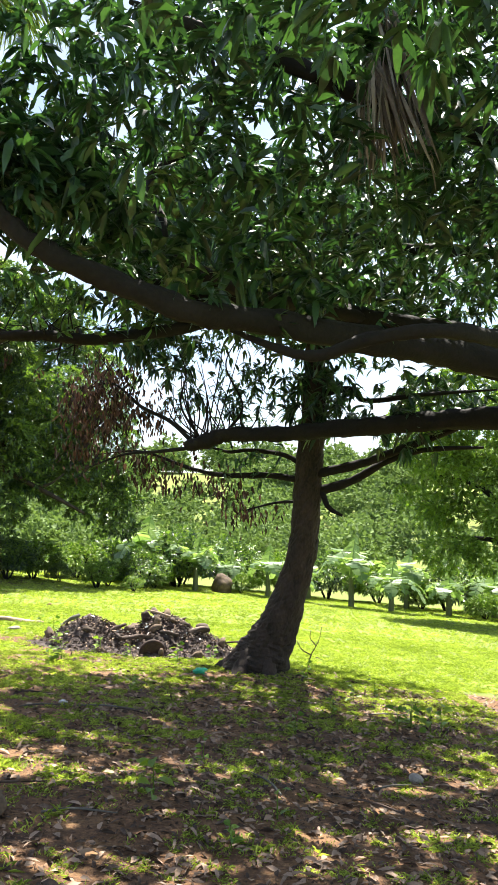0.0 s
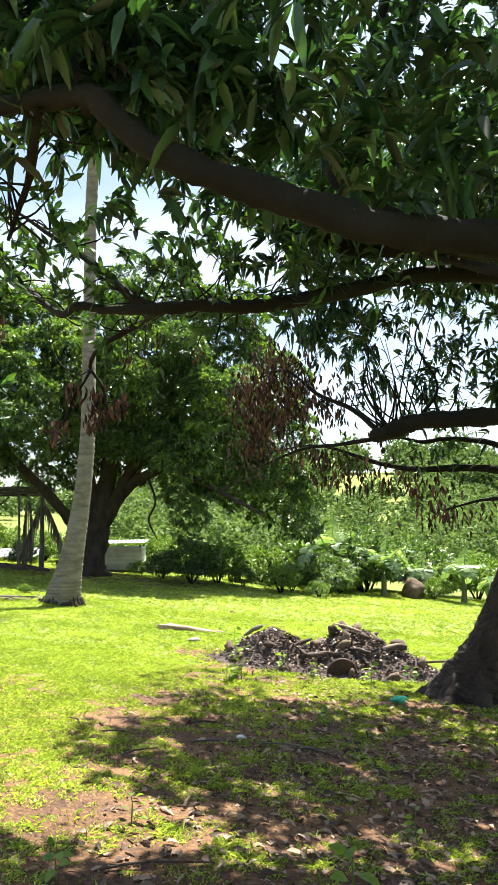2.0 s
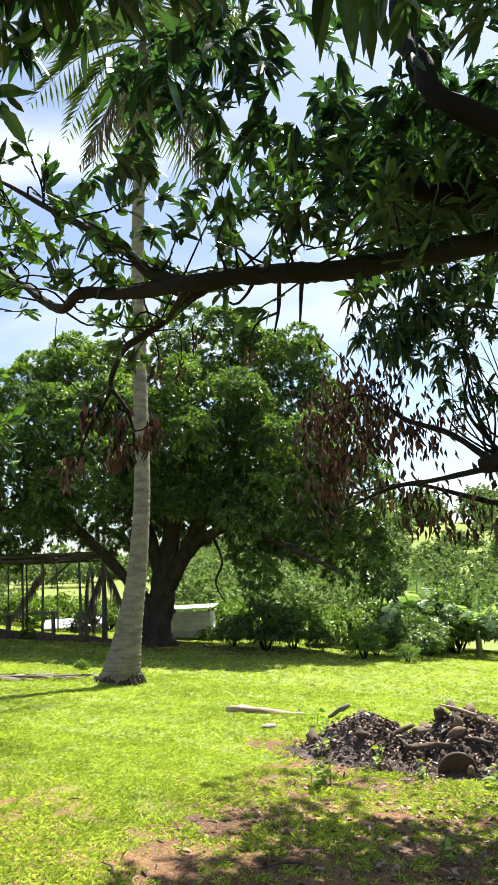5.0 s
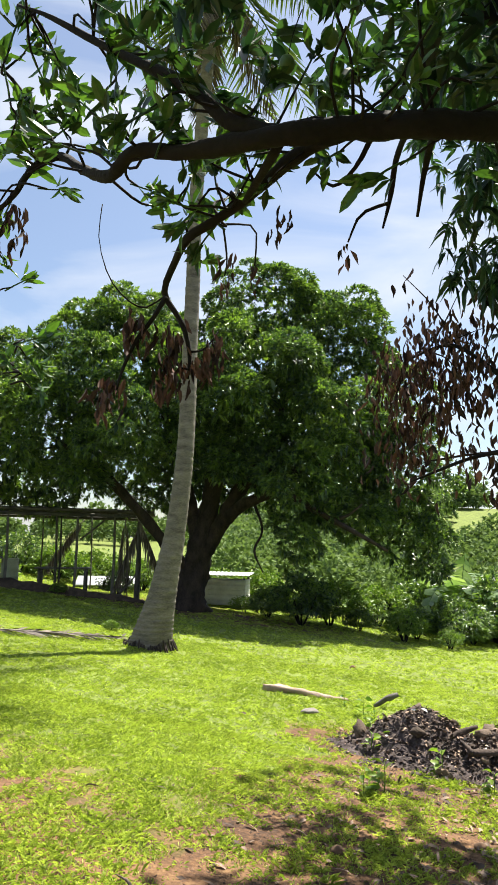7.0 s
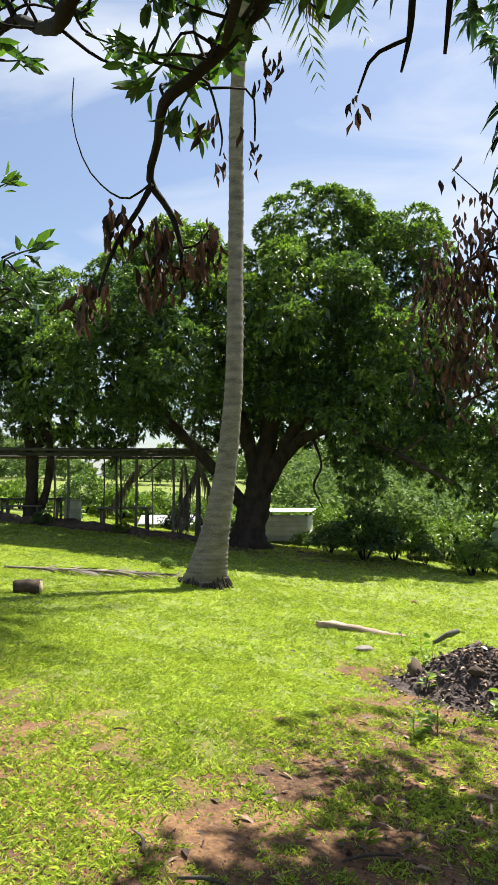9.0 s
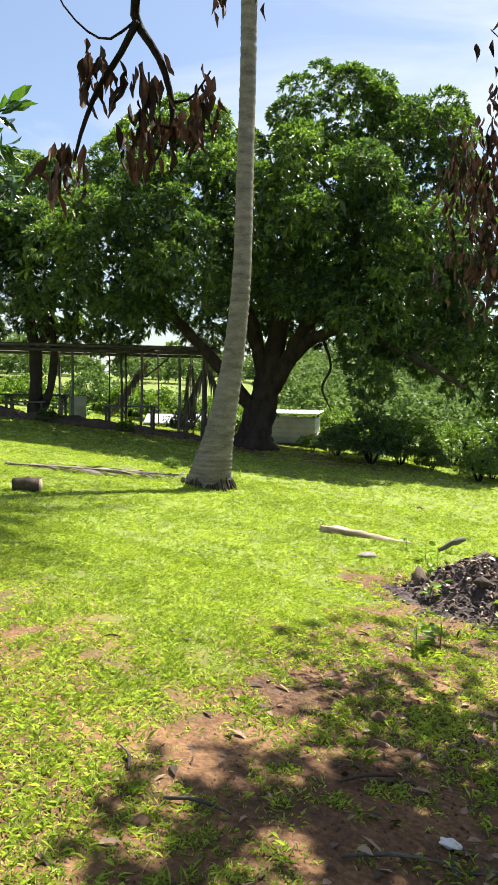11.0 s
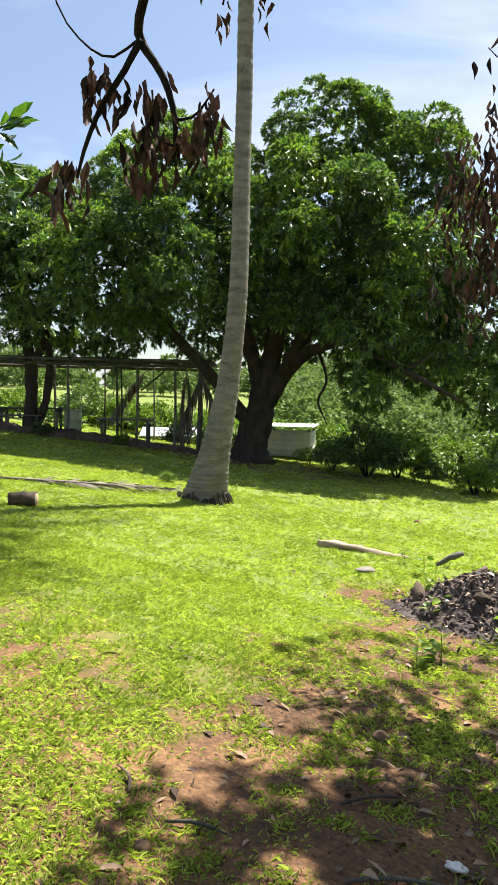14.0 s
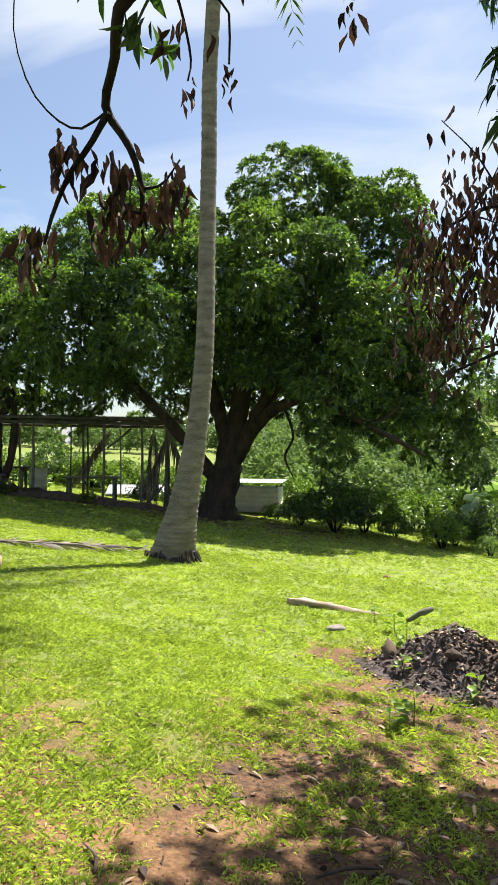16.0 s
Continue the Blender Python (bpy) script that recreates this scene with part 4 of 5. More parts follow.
big_limb("trunk", [(-0.15, -0.2, 0), (-0.12, 0.3, 0), (0.0, 0.9, 0), (0.1, 1.5, 0), (0.3, 2.3, 0), (0.5, 3.5, 0)], [0.7, 0.46, 0.36, 0.33, 0.27, 0.2], 90, sides=18)
big_limb("limb", [(0.1, 1.2, 0), (0.55, 2.0, -0.2), (1.0, 2.9, -0.4), (1.7, 3.9, -0.5), (2.2, 5.4, -0.3), (2.3, 6.8, 0)], [0.234, 0.203, 0.164, 0.125, 0.078, 0.031], 91)
big_limb("limb", [(0.7, 2.2, -0.2), (1.2, 2.65, -1.0), (2.0, 2.8, -1.6), (2.8, 2.35, -2.0), (3.5, 1.95, -2.3), (4.2, 1.55, -2.5)], [0.187, 0.133, 0.094, 0.07, 0.055, 0.031], 92)
big_limb("limb", [(1.0, 2.9, -0.3), (1.8, 3.4, -0.9), (2.8, 3.5, -1.2), (3.9, 3.9, -1.2)], [0.156, 0.117, 0.078, 0.039], 93)
big_limb("limb", [(-0.2, 1.0, 0), (-0.8, 1.7, -0.4), (-1.4, 2.4, -0.8), (-2.2, 3.2, -1.0), (-3.2, 3.9, -1.0)], [0.187, 0.148, 0.125, 0.094, 0.047], 94)
big_limb("limb", [(0.1, 1.8, 0), (-0.3, 3.2, 0.4), (-0.8, 4.8, 0.8), (-1.4, 6.6, 0.8)], [0.203, 0.156, 0.109, 0.039], 95)
big_limb("limb", [(0.2, 2.0, 0), (0.6, 3.3, 1.0), (1.4, 4.8, 1.6), (2.4, 6.2, 1.8)], [0.218, 0.172, 0.117, 0.039], 96)
big_limb("branch", [(1.3, 2.75, -1.0), (1.5, 2.0, -1.5), (1.3, 1.5, -1.7), (1.5, 1.0, -1.8)], [0.035, 0.03, 0.025, 0.012], 97)
big_limb("branch", [(3.0, 2.25, -2.1), (3.3, 2.3, -2.2), (3.7, 2.6, -2.2)], [0.05, 0.04, 0.02], 98)
g = np.random.default_rng(17)
SPEC = [(1.6, 7.95, 0.6, 1.6), (3.8, 7.0, 0.3, 1.65), (1.3, 6.0, -1.6, 1.55), (-2.1, 7.15, 0.6, 1.55), (-3.2, 6.6, 0.5, 1.1), (-2.3, 5.35, -1.5, 1.45), (-0.8, 5.7, -1.4, 1.2), (0.0, 6.6, 1.0, 1.4), (2.7, 7.55, 0.5, 1.3),
        (4.4, 5.2, -0.6, 1.7), (5.1, 3.4, -0.6, 1.5), (5.5, 1.7, -0.4, 1.1), (3.0, 4.6, -1.9, 1.5), (-3.7, 4.4, -1.6, 1.6), (-5.0, 4.3, -0.8, 1.5), (-4.6, 5.8, 0.2, 1.4), (-1.8, 4.4, -2.2, 1.3),
        (0.3, 5.0, -2.4, 1.2), (2.0, 3.3, -2.6, 0.9), (2.3, 1.9, -2.0, 0.7), (1.2, 5.2, 2.0, 2.0), (-2.0, 4.8, 2.0, 2.0), (3.6, 4.4, 2.0, 1.9), (4.0, 2.4, 1.0, 0.9), (-0.6, 3.4, 1.8, 1.0), (1.6, 4.0, -0.4, 1.1), (-2.9, 3.1, -1.6, 0.8), (-3.4, 3.3, 1.2, 1.0), (-5.0, 3.3, 0.8, 1.1), (-1.6, 3.2, 2.2, 1.0), (-4.2, 3.0, 2.0, 1.0), (0.5, 3.2, 1.6, 1.0), (1.4, 3.3, 1.2, 0.9), (0.9, 4.2, -1.5, 0.9), (2.6, 2.9, 0.4, 0.8), (0.4, 3.5, -1.8, 0.65), (1.3, 3.4, -1.9, 0.6), (-1.5, 3.4, -2.0, 0.7), (-0.5, 3.7, -2.0, 0.65), (3.0, 2.7, -1.9, 0.7), (3.9, 2.2, -1.5, 0.7)]
v, f = lumps(far_base, SPEC, 44, g)
tagged(mesh_object("crown", v - FB, f, M_CROWN, big_mango, "dense rounded dark green crown"), kind="stuff")
side_base = far_base + RIGHT * -5.75 + AHEAD * 1.0
side_base.z = float(ground(side_base.x, side_base.y))
side_mango = thing("mango_tree", side_base, "smaller dark mango tree behind the timber shelter", "tree")
SB = np.array(side_base)
big_limb("trunk", [(-5.75, -0.3 + side_base.z - far_base.z, 1.0), (-5.7, 1.2, 1.0), (-5.7, 2.2, 1.0), (-5.9, 3.3, 1.0), (-6.2, 4.6, 1.0)], [0.27, 0.17, 0.15, 0.12, 0.06], 110, side_mango, SB)
big_limb("limb", [(-5.7, 2.2, 1.0), (-5.35, 2.9, 0.9), (-5.2, 3.7, 0.8), (-5.2, 4.6, 0.8)], [0.11, 0.09, 0.07, 0.03], 111, side_mango, SB)
big_limb("limb", [(-5.65, 0.6, 1.0), (-5.3, 1.4, 0.9), (-5.2, 2.6, 0.8), (-5.4, 3.9, 0.6)], [0.12, 0.1, 0.08, 0.04], 112, side_mango, SB)
v, f = lumps(far_base, [(-6.2, 6.1, 1.0, 1.6), (-7.6, 5.8, 0.8, 1.6), (-6.8, 4.6, -0.2, 1.4), (-8.6, 4.6, 0.5, 1.8), (-5.6, 4.8, 1.4, 1.3), (-8.2, 3.2, -0.4, 1.0), (-10.0, 5.4, 1.0, 2.0), (-6.2, 3.3, 1.8, 0.9), (-7.6, 3.3, 1.6, 1.0), (-9.4, 3.4, 1.4, 1.1)], 40, g)
tagged(mesh_object("crown", v - SB, f, M_CROWN, side_mango, "dark green crown"), kind="stuff")


# ---- timber shelter under the trees ----
def grounded(u, v):
    """Height of the ground over the big tree's foot at a place beside it."""
    p = far_base + RIGHT * u + AHEAD * v
    return float(ground(p.x, p.y)) - far_base.z


FACE = math.atan2(RIGHT.y, RIGHT.x)
shelter = thing("timber_shelter", far_base, "open timber shelter of thin poles with a slatted flat roof", "shelter")


def pole(name, a, b, ra, rb, parent, mat=None, seed=0, org=None):
    v, f = tube([rel(*a), (rel(*a) + rel(*b)) / 2 + Vector((0.015, 0.01, 0)), rel(*b)], [ra, (ra + rb) / 2, rb], 7, 0.4, 0.05, seed)
    return mesh_object(name, v - (np.array(org) if org is not None else FB), f, mat or M_WOODGREY, parent)


for k, (u, v, lean, r) in enumerate([(-8.6, 0.7, 0.02, 0.05), (-6.68, 0.7, -0.03, 0.05), (-4.71, 0.7, 0.0, 0.05), (-4.22, 3.0, 0.03, 0.03), (-3.48, 0.75, -0.03, 0.045), (-3.41, 0.9, 0.0, 0.035), (-3.0, 0.7, 0.03, 0.05), (-2.81, 3.0, -0.03, 0.03), (-2.04, 0.7, 0.0, 0.05), (-1.45, 0.7, 0.03, 0.06), (-1.38, 0.85, -0.03, 0.05), (-7.6, 3.0, 0.0, 0.05), (-5.6, 3.0, 0.0, 0.045)]):
    pole("post", (u, grounded(u, v) - 0.1, v), (u + lean, 2.36, v), r * 0.8, r * 0.65, shelter, seed=120 + k)
for k, v in enumerate([0.6, 0.78, 1.0, 1.2, 1.4, 1.6, 1.8, 2.0, 2.2, 2.4, 2.6, 2.8, 3.0, 3.15]):
    pole("roof_slat", (-9.4, 2.5 + 0.025 * (k % 3), v), (-1.05 - 0.1 * (k % 2), 2.42 + 0.03 * (k % 2), v), 0.035, 0.03, shelter, seed=140 + k)
for k, v in enumerate([0.68, 3.05]):
    pole("beam", (-9.3, 2.39, v), (-1.15, 2.31, v), 0.05, 0.045, shelter, seed=155 + k)
for k, u in enumerate([-8.6, -7.4, -6.5, -5.5, -4.6, -3.7, -2.9, -2.0, -1.3]):
    pole("rafter", (u, 2.43, 0.45), (u + 0.05, 2.4, 3.3), 0.035, 0.03, shelter, seed=160 + k)
pole("brace", (-2.9, 1.7, 0.75), (-2.3, 2.2, 0.75), 0.025, 0.025, shelter, seed=171)
pole("brace", (-1.4, 0.9, 0.75), (-1.9, 0.3, 0.75), 0.025, 0.025, shelter, seed=172)
for k, (u, v) in enumerate([(-1.5, 0.6), (-1.8, 1.4), (-1.25, 1.0), (-3.0, 3.2)]):
    fr = thing("dry_palm_frond", rel(u, 2.32, v), "dried palm frond draped over the shelter roof", "palm frond", "fronds on the shelter")
    frond_mesh(1.5, 0.5, M_DRYFROND, fr, fr.matrix_basis.translation, unit(np.array(RIGHT) * (0.5 - 0.4 * k) + np.array([0, -0.2, -0.6])), 700 + k, "stalk", 0.7, 0.015)


def table(u0, u1, v, height, name, label, cat, width=0.6):
    z0 = grounded((u0 + u1) / 2, v)
    t = thing(name, rel((u0 + u1) / 2, z0, v), label, cat, turn=FACE)
    L = u1 - u0
    for k in range(4):
        part("plank", box(L, width / 4 - 0.012, 0.04, 0.005, (0, (k - 1.5) * width / 4, height)), M_WOODGREY, t)
    for sx in (-1, 1):
        for sy in (-1, 1):
            part("leg", box(0.06, 0.06, height - 0.02, 0.005, (sx * (L / 2 - 0.12), sy * (width / 2 - 0.08), (height - 0.02) / 2)), M_WOODGREY, t)
        part("rail", box(0.045, width - 0.1, 0.07, 0.005, (sx * (L / 2 - 0.12), 0, height - 0.06)), M_WOODGREY, t)
    return t


table(-4.05, -2.65, 1.3, 0.6, "table", "weathered plank table under the timber shelter", "table")
table(-6.6, -4.95, 1.3, 0.6, "table", "weathered plank table beside a faded barrel", "table")
table(-6.4, -5.4, 0.9, 0.4, "bench", "low weathered plank bench", "bench", 0.25)
table(-8.6, -7.2, 1.3, 0.7, "table", "weathered plank table beneath the shelter", "table")


def lathe(profile, sides=20):
    bm = bmesh.new()
    ring = [[bm.verts.new((r * math.cos(2 * math.pi * j / sides), r * math.sin(2 * math.pi * j / sides), z)) for j in range(sides)] for r, z in profile]
    for a, b in zip(ring, ring[1:]):
        for j in range(sides):
            bm.faces.new((a[j], a[(j + 1) % sides], b[(j + 1) % sides], b[j]))
    bm.faces.new(ring[0][::-1])
    bm.faces.new(ring[-1])
    return bm


barrel = thing("barrel", rel(-4.73, grounded(-4.73, 1.4), 1.4), "faded olive barrel standing under the shelter", "barrel")
part("drum", lathe([(0.2, 0), (0.22, 0.02), (0.22, 0.2), (0.235, 0.22), (0.22, 0.24), (0.22, 0.42), (0.235, 0.44), (0.22, 0.46), (0.22, 0.64), (0.2, 0.66)]), M_DRUM, barrel)
part("rim", lathe([(0.2, 0.655), (0.225, 0.66), (0.225, 0.685), (0.19, 0.685)]), M_DRUM, barrel)

# earth bank along the foot of the shelter
bank = []
for k in range(26):
    u = -9.2 + k * 0.32
    bank.append((u, grounded(u, 0.35) + 0.02 + 0.03 * math.sin(k * 1.7), 0.35))
bv, bf = tube([rel(*p) for p in bank], [0.1, 0.17, 0.2, 0.17, 0.1], 10, 0.16, 0.14, 5)
tagged(mesh_object("earth_bank", bv, bf, M_WOODDARK), "low dark earth bank with roots in front of the shelter", "earth bank")

# ---- low white hutch ----
hz = -0.05
hutch = thing("hutch", rel(1.05, hz, 3.0), "low white boarded hutch with pale metal roof", "hutch", turn=FACE - 0.25)
for k in range(5):
    part("board", box(1.25, 0.03, 0.135, 0.004, (0, -0.45, 0.08 + k * 0.14)), M_BOARD, hutch)
    part("board", box(0.03, 0.86, 0.135, 0.004, (0.61, 0, 0.08 + k * 0.14)), M_BOARD, hutch)
    part("board", box(0.03, 0.86, 0.135, 0.004, (-0.61, 0, 0.08 + k * 0.14)), M_BOARD, hutch)
    part("board", box(1.25, 0.03, 0.135, 0.004, (0, 0.45, 0.08 + k * 0.14)), M_BOARD, hutch)
for sx in (-1, 1):
    for sy in (-1, 1):
        part("corner_post", box(0.05, 0.05, 1.3, 0.004, (sx * 0.58, sy * 0.41, 0.12)), M_WOODGREY, hutch)
roof = bmesh.new()
cols = 40
rv = [[roof.verts.new((-0.75 + 1.5 * i / cols, s * 0.6, 0.86 + 0.03 * s + 0.012 * math.sin(i * 1.9) + dz)) for i in range(cols + 1)] for s, dz in ((-1, 0), (1, 0), (1, 0.006), (-1, 0.006))]
for a, b in zip(rv, rv[1:] + rv[:1]):
    for i in range(cols):
        roof.faces.new((a[i], a[i + 1], b[i + 1], b[i]))
part("roof_sheet", roof, M_METALROOF, hutch)
board2 = thing("roofing_sheet", rel(-2.4, grounded(-2.4, 3.9) + 0.02, 3.9), "pale sheet lying on the ground behind the shelter", "sheet", turn=FACE)
part("sheet", box(1.8, 0.9, 0.03, 0.005, (0, 0, 0.25), Matrix.Rotation(0.25, 4, "X")), M_METALROOF, board2)

# ---- bananas at the lawn's edge ----
def banana(place, height, seed, label):
    g = np.random.default_rng(seed)
    t = thing("banana_plant", place, label, "banana plant", "banana plants along the lawn edge")
    sv, sf = tube([(0, 0, -0.15), (0.02, 0.01, height * 0.16), (0.0, 0.03, height * 0.32)], [0.1, 0.08, 0.045], 9, 0.12, 0.05, seed)
    mesh_object("stem", sv, sf, M_BANANA_STEM, t)
    for k in range(9):
        q, up = k * 2.4 + g.uniform(0, 0.6), g.uniform(1.1, 2.6) if k < 8 else 6.0
        L = height * (g.uniform(0.65, 0.9) if k < 8 else 0.5)
        way = unit(np.array([math.cos(q), math.sin(q), up]))
        u = np.linspace(0, 1, 19)
        line = np.array([0, 0.02, height * 0.29]) + way * (L * u)[:, None]
        line[:, 2] -= (g.uniform(0.6, 1.1) if k < 8 else 0.05) * L * u ** 2.2
        tan = unit(np.gradient(line, axis=0))
        side = unit(np.cross(tan, [0.02, 0.01, 1]))
        nor = np.cross(side, tan)
        w = 0.36 * height / 2.4 * np.sin(np.clip((u - 0.14) / 0.86, 0.0, 1) ** 0.6 * math.pi) ** 0.6
        V, F = [], []
        for s in (-1, 1):
            i = 3
            while i < 17:
                n = int(g.integers(1, 3))
                j = min(i + n, 18)
                sag = g.uniform(0.1, 0.55)
                b = len(V)
                for a in range(i, j + 1):
                    slip = (0.012 if a == i else -0.012 if a == j else 0) * L
                    V += [line[a], line[a] + side[a] * s * w[a] - np.array([0, 0, 1]) * sag * w[a] + nor[a] * w[a] * 0.25 + tan[a] * slip]
                for a in range(j - i):
                    F.append((b + 2 * a, b + 2 * a + 1, b + 2 * a + 3, b + 2 * a + 2))
                i = j
        rv_, rf_ = tube(line[::3], [0.022, 0.014, 0.004], 5, 0.15, 0.02, seed + k)
        V, F = merge([(np.array(V), F), (rv_, rf_)])
        mesh_object("leaf", V, F, M_BANANA, t, flat=True)
    return t


for k, (x, y, h) in enumerate([(-2.9, 24.6, 3.0), (-1.25, 24.0, 2.5), (1.05, 24.6, 2.2), (3.55, 23.4, 2.9), (4.7, 23.0, 2.2), (6.6, 23.6, 2.0), (-2.1, 25.4, 2.2), (2.4, 25.2, 2.0), (8.2, 24.2, 2.4), (-0.2, 25.6, 1.9), (5.6, 25.0, 2.6), (2.0, 23.6, 1.5)]):
    banana(on(x, y), h, 500 + k, "banana plant with torn glossy leaves" if k % 2 else "tall banana plant with broad tattered pale leaves")

# ---- bushes ----
def bush_mesh(radius, height, n, seed, leaf=0.12, mat=None, stems=5, per=7):
    g = np.random.default_rng(seed)
    d = unit(g.normal(size=(n, 3)))
    d[:, 2] = np.abs(d[:, 2]) * g.choice([1, 1, 1, -0.25], n)
    bump = 1 + 0.28 * np.sin(4 * d[:, 0] + seed) * np.sin(3.3 * d[:, 1] + 5 * d[:, 2])
    p = d * (g.uniform(0.45, 1.02, n) ** 0.6 * bump)[:, None] * [radius, radius, height * 0.6] + [0, 0, height * 0.38]
    p[:, 2] = np.maximum(p[:, 2], 0.05)
    lv, lf = whorls(p, d + [0, 0, 0.35], per, leaf, leaf * 0.36, 0.35, 1.0, False, g)
    tw = [tube([(0, 0, -0.1), (0.25 * radius * math.cos(k * 1.9), 0.25 * radius * math.sin(k * 1.9), height * 0.3), (0.5 * radius * math.cos(k * 1.9), 0.5 * radius * math.sin(k * 1.9), height * 0.75)], [0.03, 0.02, 0.006], 5, 0.2, 0.05, k) for k in range(stems)]
    return lv, lf, merge(tw)


def bush(place, radius, height, n, seed, label, group="bushes along the lawn edge", leaf=0.12, mat=None):
    t = thing("bush", place, label, "bush", group, turn=seed * 1.1)
    lv, lf, (sv, sf) = bush_mesh(radius, height, n, seed, leaf)
    tagged(mesh_object("foliage", lv, lf, mat or M_BUSH, t), kind="stuff")
    mesh_object("stem", sv, sf, M_LIMB_SHADED, t)
    return t


def beside(u, v):
    p = far_base + RIGHT * u + AHEAD * v
    return Vector((p.x, p.y, float(ground(p.x, p.y))))


MASTERS = [bush(beside(4.75, -1.9), 0.5, 0.75, 420, 601, "rounded light green bush", leaf=0.07),
           bush(beside(2.6, -0.6), 0.9, 1.2, 700, 602, "leafy dark green bush beneath the mango tree", mat=M_CROWN),
           bush(beside(3.5, 0.3), 0.9, 1.1, 700, 603, "tall green bush beneath the mango tree")]
for k, (u, v, m, s) in enumerate([(1.9, 0.3, 1, 0.6), (1.4, 1.2, 2, 0.4), (4.1, -0.4, 1, 0.45), (5.4, -0.8, 1, 0.6), (6.3, -1.2, 1, 0.9), (5.6, -2.5, 0, 0.6), (7.0, -0.4, 2, 0.6), (3.1, 2.2, 2, 0.5), (5.2, 1.9, 2, 1.0), (8.2, 0.8, 1, 1.5), (-3.0, 5.5, 2, 1.0), (-4.2, 6.5, 2, 1.0), (-1.4, 5.2, 2, 0.9), (-5.6, 7.2, 1, 1.1), (-7.5, 6.4, 2, 0.9), (-2.0, 1.8, 1, 0.5), (0.9, 4.9, 2, 0.9), (2.2, 5.2, 2, 1.0), (-9.5, 6.0, 1, 1.1), (-0.6, 1.5, 1, 0.45), (-3.3, 0.3, 2, 0.28), (-5.2, 0.2, 1, 0.3)]):
    copy_thing(MASTERS[m], Matrix.Translation(beside(u, v)) @ Matrix.Rotation(k * 1.7, 4, "Z") @ Matrix.Scale(s, 4))
for k, (x, y, m, s) in enumerate([(-4.3, 25.6, 1, 1.1), (-3.6, 26.8, 2, 1.4), (-1.9, 27.0, 2, 1.3), (-0.3, 27.2, 1, 1.4), (0.2, 25.0, 2, 0.6), (1.6, 27.2, 2, 1.3), (3.2, 26.6, 1, 1.2), (5.0, 26.8, 2, 1.3), (6.2, 25.4, 2, 0.8), (7.2, 26.0, 1, 1.3), (8.6, 25.8, 2, 1.2), (9.8, 25.0, 2, 1.3), (7.6, 23.2, 2, 0.7), (-3.4, 24.2, 0, 0.7), (9.4, 22.6, 2, 0.9), (11.0, 24.0, 1, 1.3)]):
    copy_thing(MASTERS[m], Matrix.Translation(on(x, y)) @ Matrix.Rotation(k * 2.3, 4, "Z") @ Matrix.Scale(s, 4))
copy_thing(MASTERS[2], Matrix.Translation(on(-7.6, 14.6)) @ Matrix.Scale(0.16, 4))

# the tree beyond the bananas
edge_place = on(8.7, 22.0)
edge_tree = thing("tree", edge_place, "broad yellowish green tree drooping over the banana plants", "tree")


def edge_limb(name, pts, radii, seed):
    ev, ef = tube([edge_place + Vector(p) for p in pts], radii, 9, 0.15, 0.06, seed)
    mesh_object(name, ev - np.array(edge_place), ef, M_LIMB_SHADED, edge_tree)


edge_limb("trunk", [(0, 0, -0.2), (0.1, 0, 1.2), (-0.1, 0.1, 2.4), (-0.2, 0.1, 4.6)], [0.3, 0.22, 0.17, 0.06], 9)
for k, d in enumerate([(-2.9, -0.3, 4.4), (-1.4, 0.2, 5.0), (-2.5, -0.4, 2.6), (0.9, 0.4, 5.2), (1.2, -0.6, 3.8)]):
    edge_limb("limb", [(0, 0, 1.7), (d[0] * 0.45, d[1] * 0.5, d[2] * 0.75 + 0.5), d], [0.12, 0.08, 0.02], 20 + k)
g = np.random.default_rng(41)
EDGE = [(0.888 * x + 0.46 * y, z, 0.888 * y - 0.46 * x, r) for x, y, z, r in [(-1.5, 0, 5.2, 1.5), (-3.0, -0.3, 4.7, 1.1), (-3.4, -0.4, 3.4, 0.85), (-2.4, -0.6, 3.7, 1.05), (-1.0, -0.5, 3.4, 1.1), (-2.6, -0.5, 2.3, 0.75), (-1.7, -0.6, 1.9, 0.55), (0.5, 0, 5.5, 1.7), (0.3, -0.6, 3.4, 1.2), (1.3, 0.8, 4.0, 1.5), (-0.2, -0.6, 2.1, 0.7), (-3.5, 0.2, 5.6, 0.8), (-2.9, 0.3, 6.5, 1.0), (-1.4, 0.2, 6.8, 1.2)]]
v, f = lumps(edge_place, EDGE, 28, g, 0.16, 0.05, 7)
tagged(mesh_object("crown", v - np.array(edge_place), f, M_BUSH, edge_tree), kind="stuff")

# far wooded slopes and hedges: what nobody could count
g = np.random.default_rng(77)
pairs = []
for k in range(400):
    az, r = radians(g.uniform(-32, 62)), g.uniform(34, 135)
    X, Y = -1 - r * math.sin(az), r * math.cos(az)
    deg = math.degrees(az)
    if deg > 22 and r < 92:
        continue
    s = g.uniform(0.8, 1.7) * (1.0 + r / 90)
    if deg > 22:
        s *= 0.9
    n = int(80 + 45 * s)
    d = unit(g.normal(size=(n, 3)))
    d[:, 2] = np.abs(d[:, 2])
    p = np.array([X, Y, float(ground(X, Y))]) + d * g.uniform(0.6, 1.05, (n, 1)) * [s, s, s * g.uniform(0.8, 1.5)] + [0, 0, 0.3 * s]
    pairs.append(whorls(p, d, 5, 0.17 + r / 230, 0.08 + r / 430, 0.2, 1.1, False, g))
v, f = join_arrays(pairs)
tagged(mesh_object("woodland", v, f, M_FAR_HAZE), "hazy green scrub and trees on the far slopes", "woodland", kind="stuff")
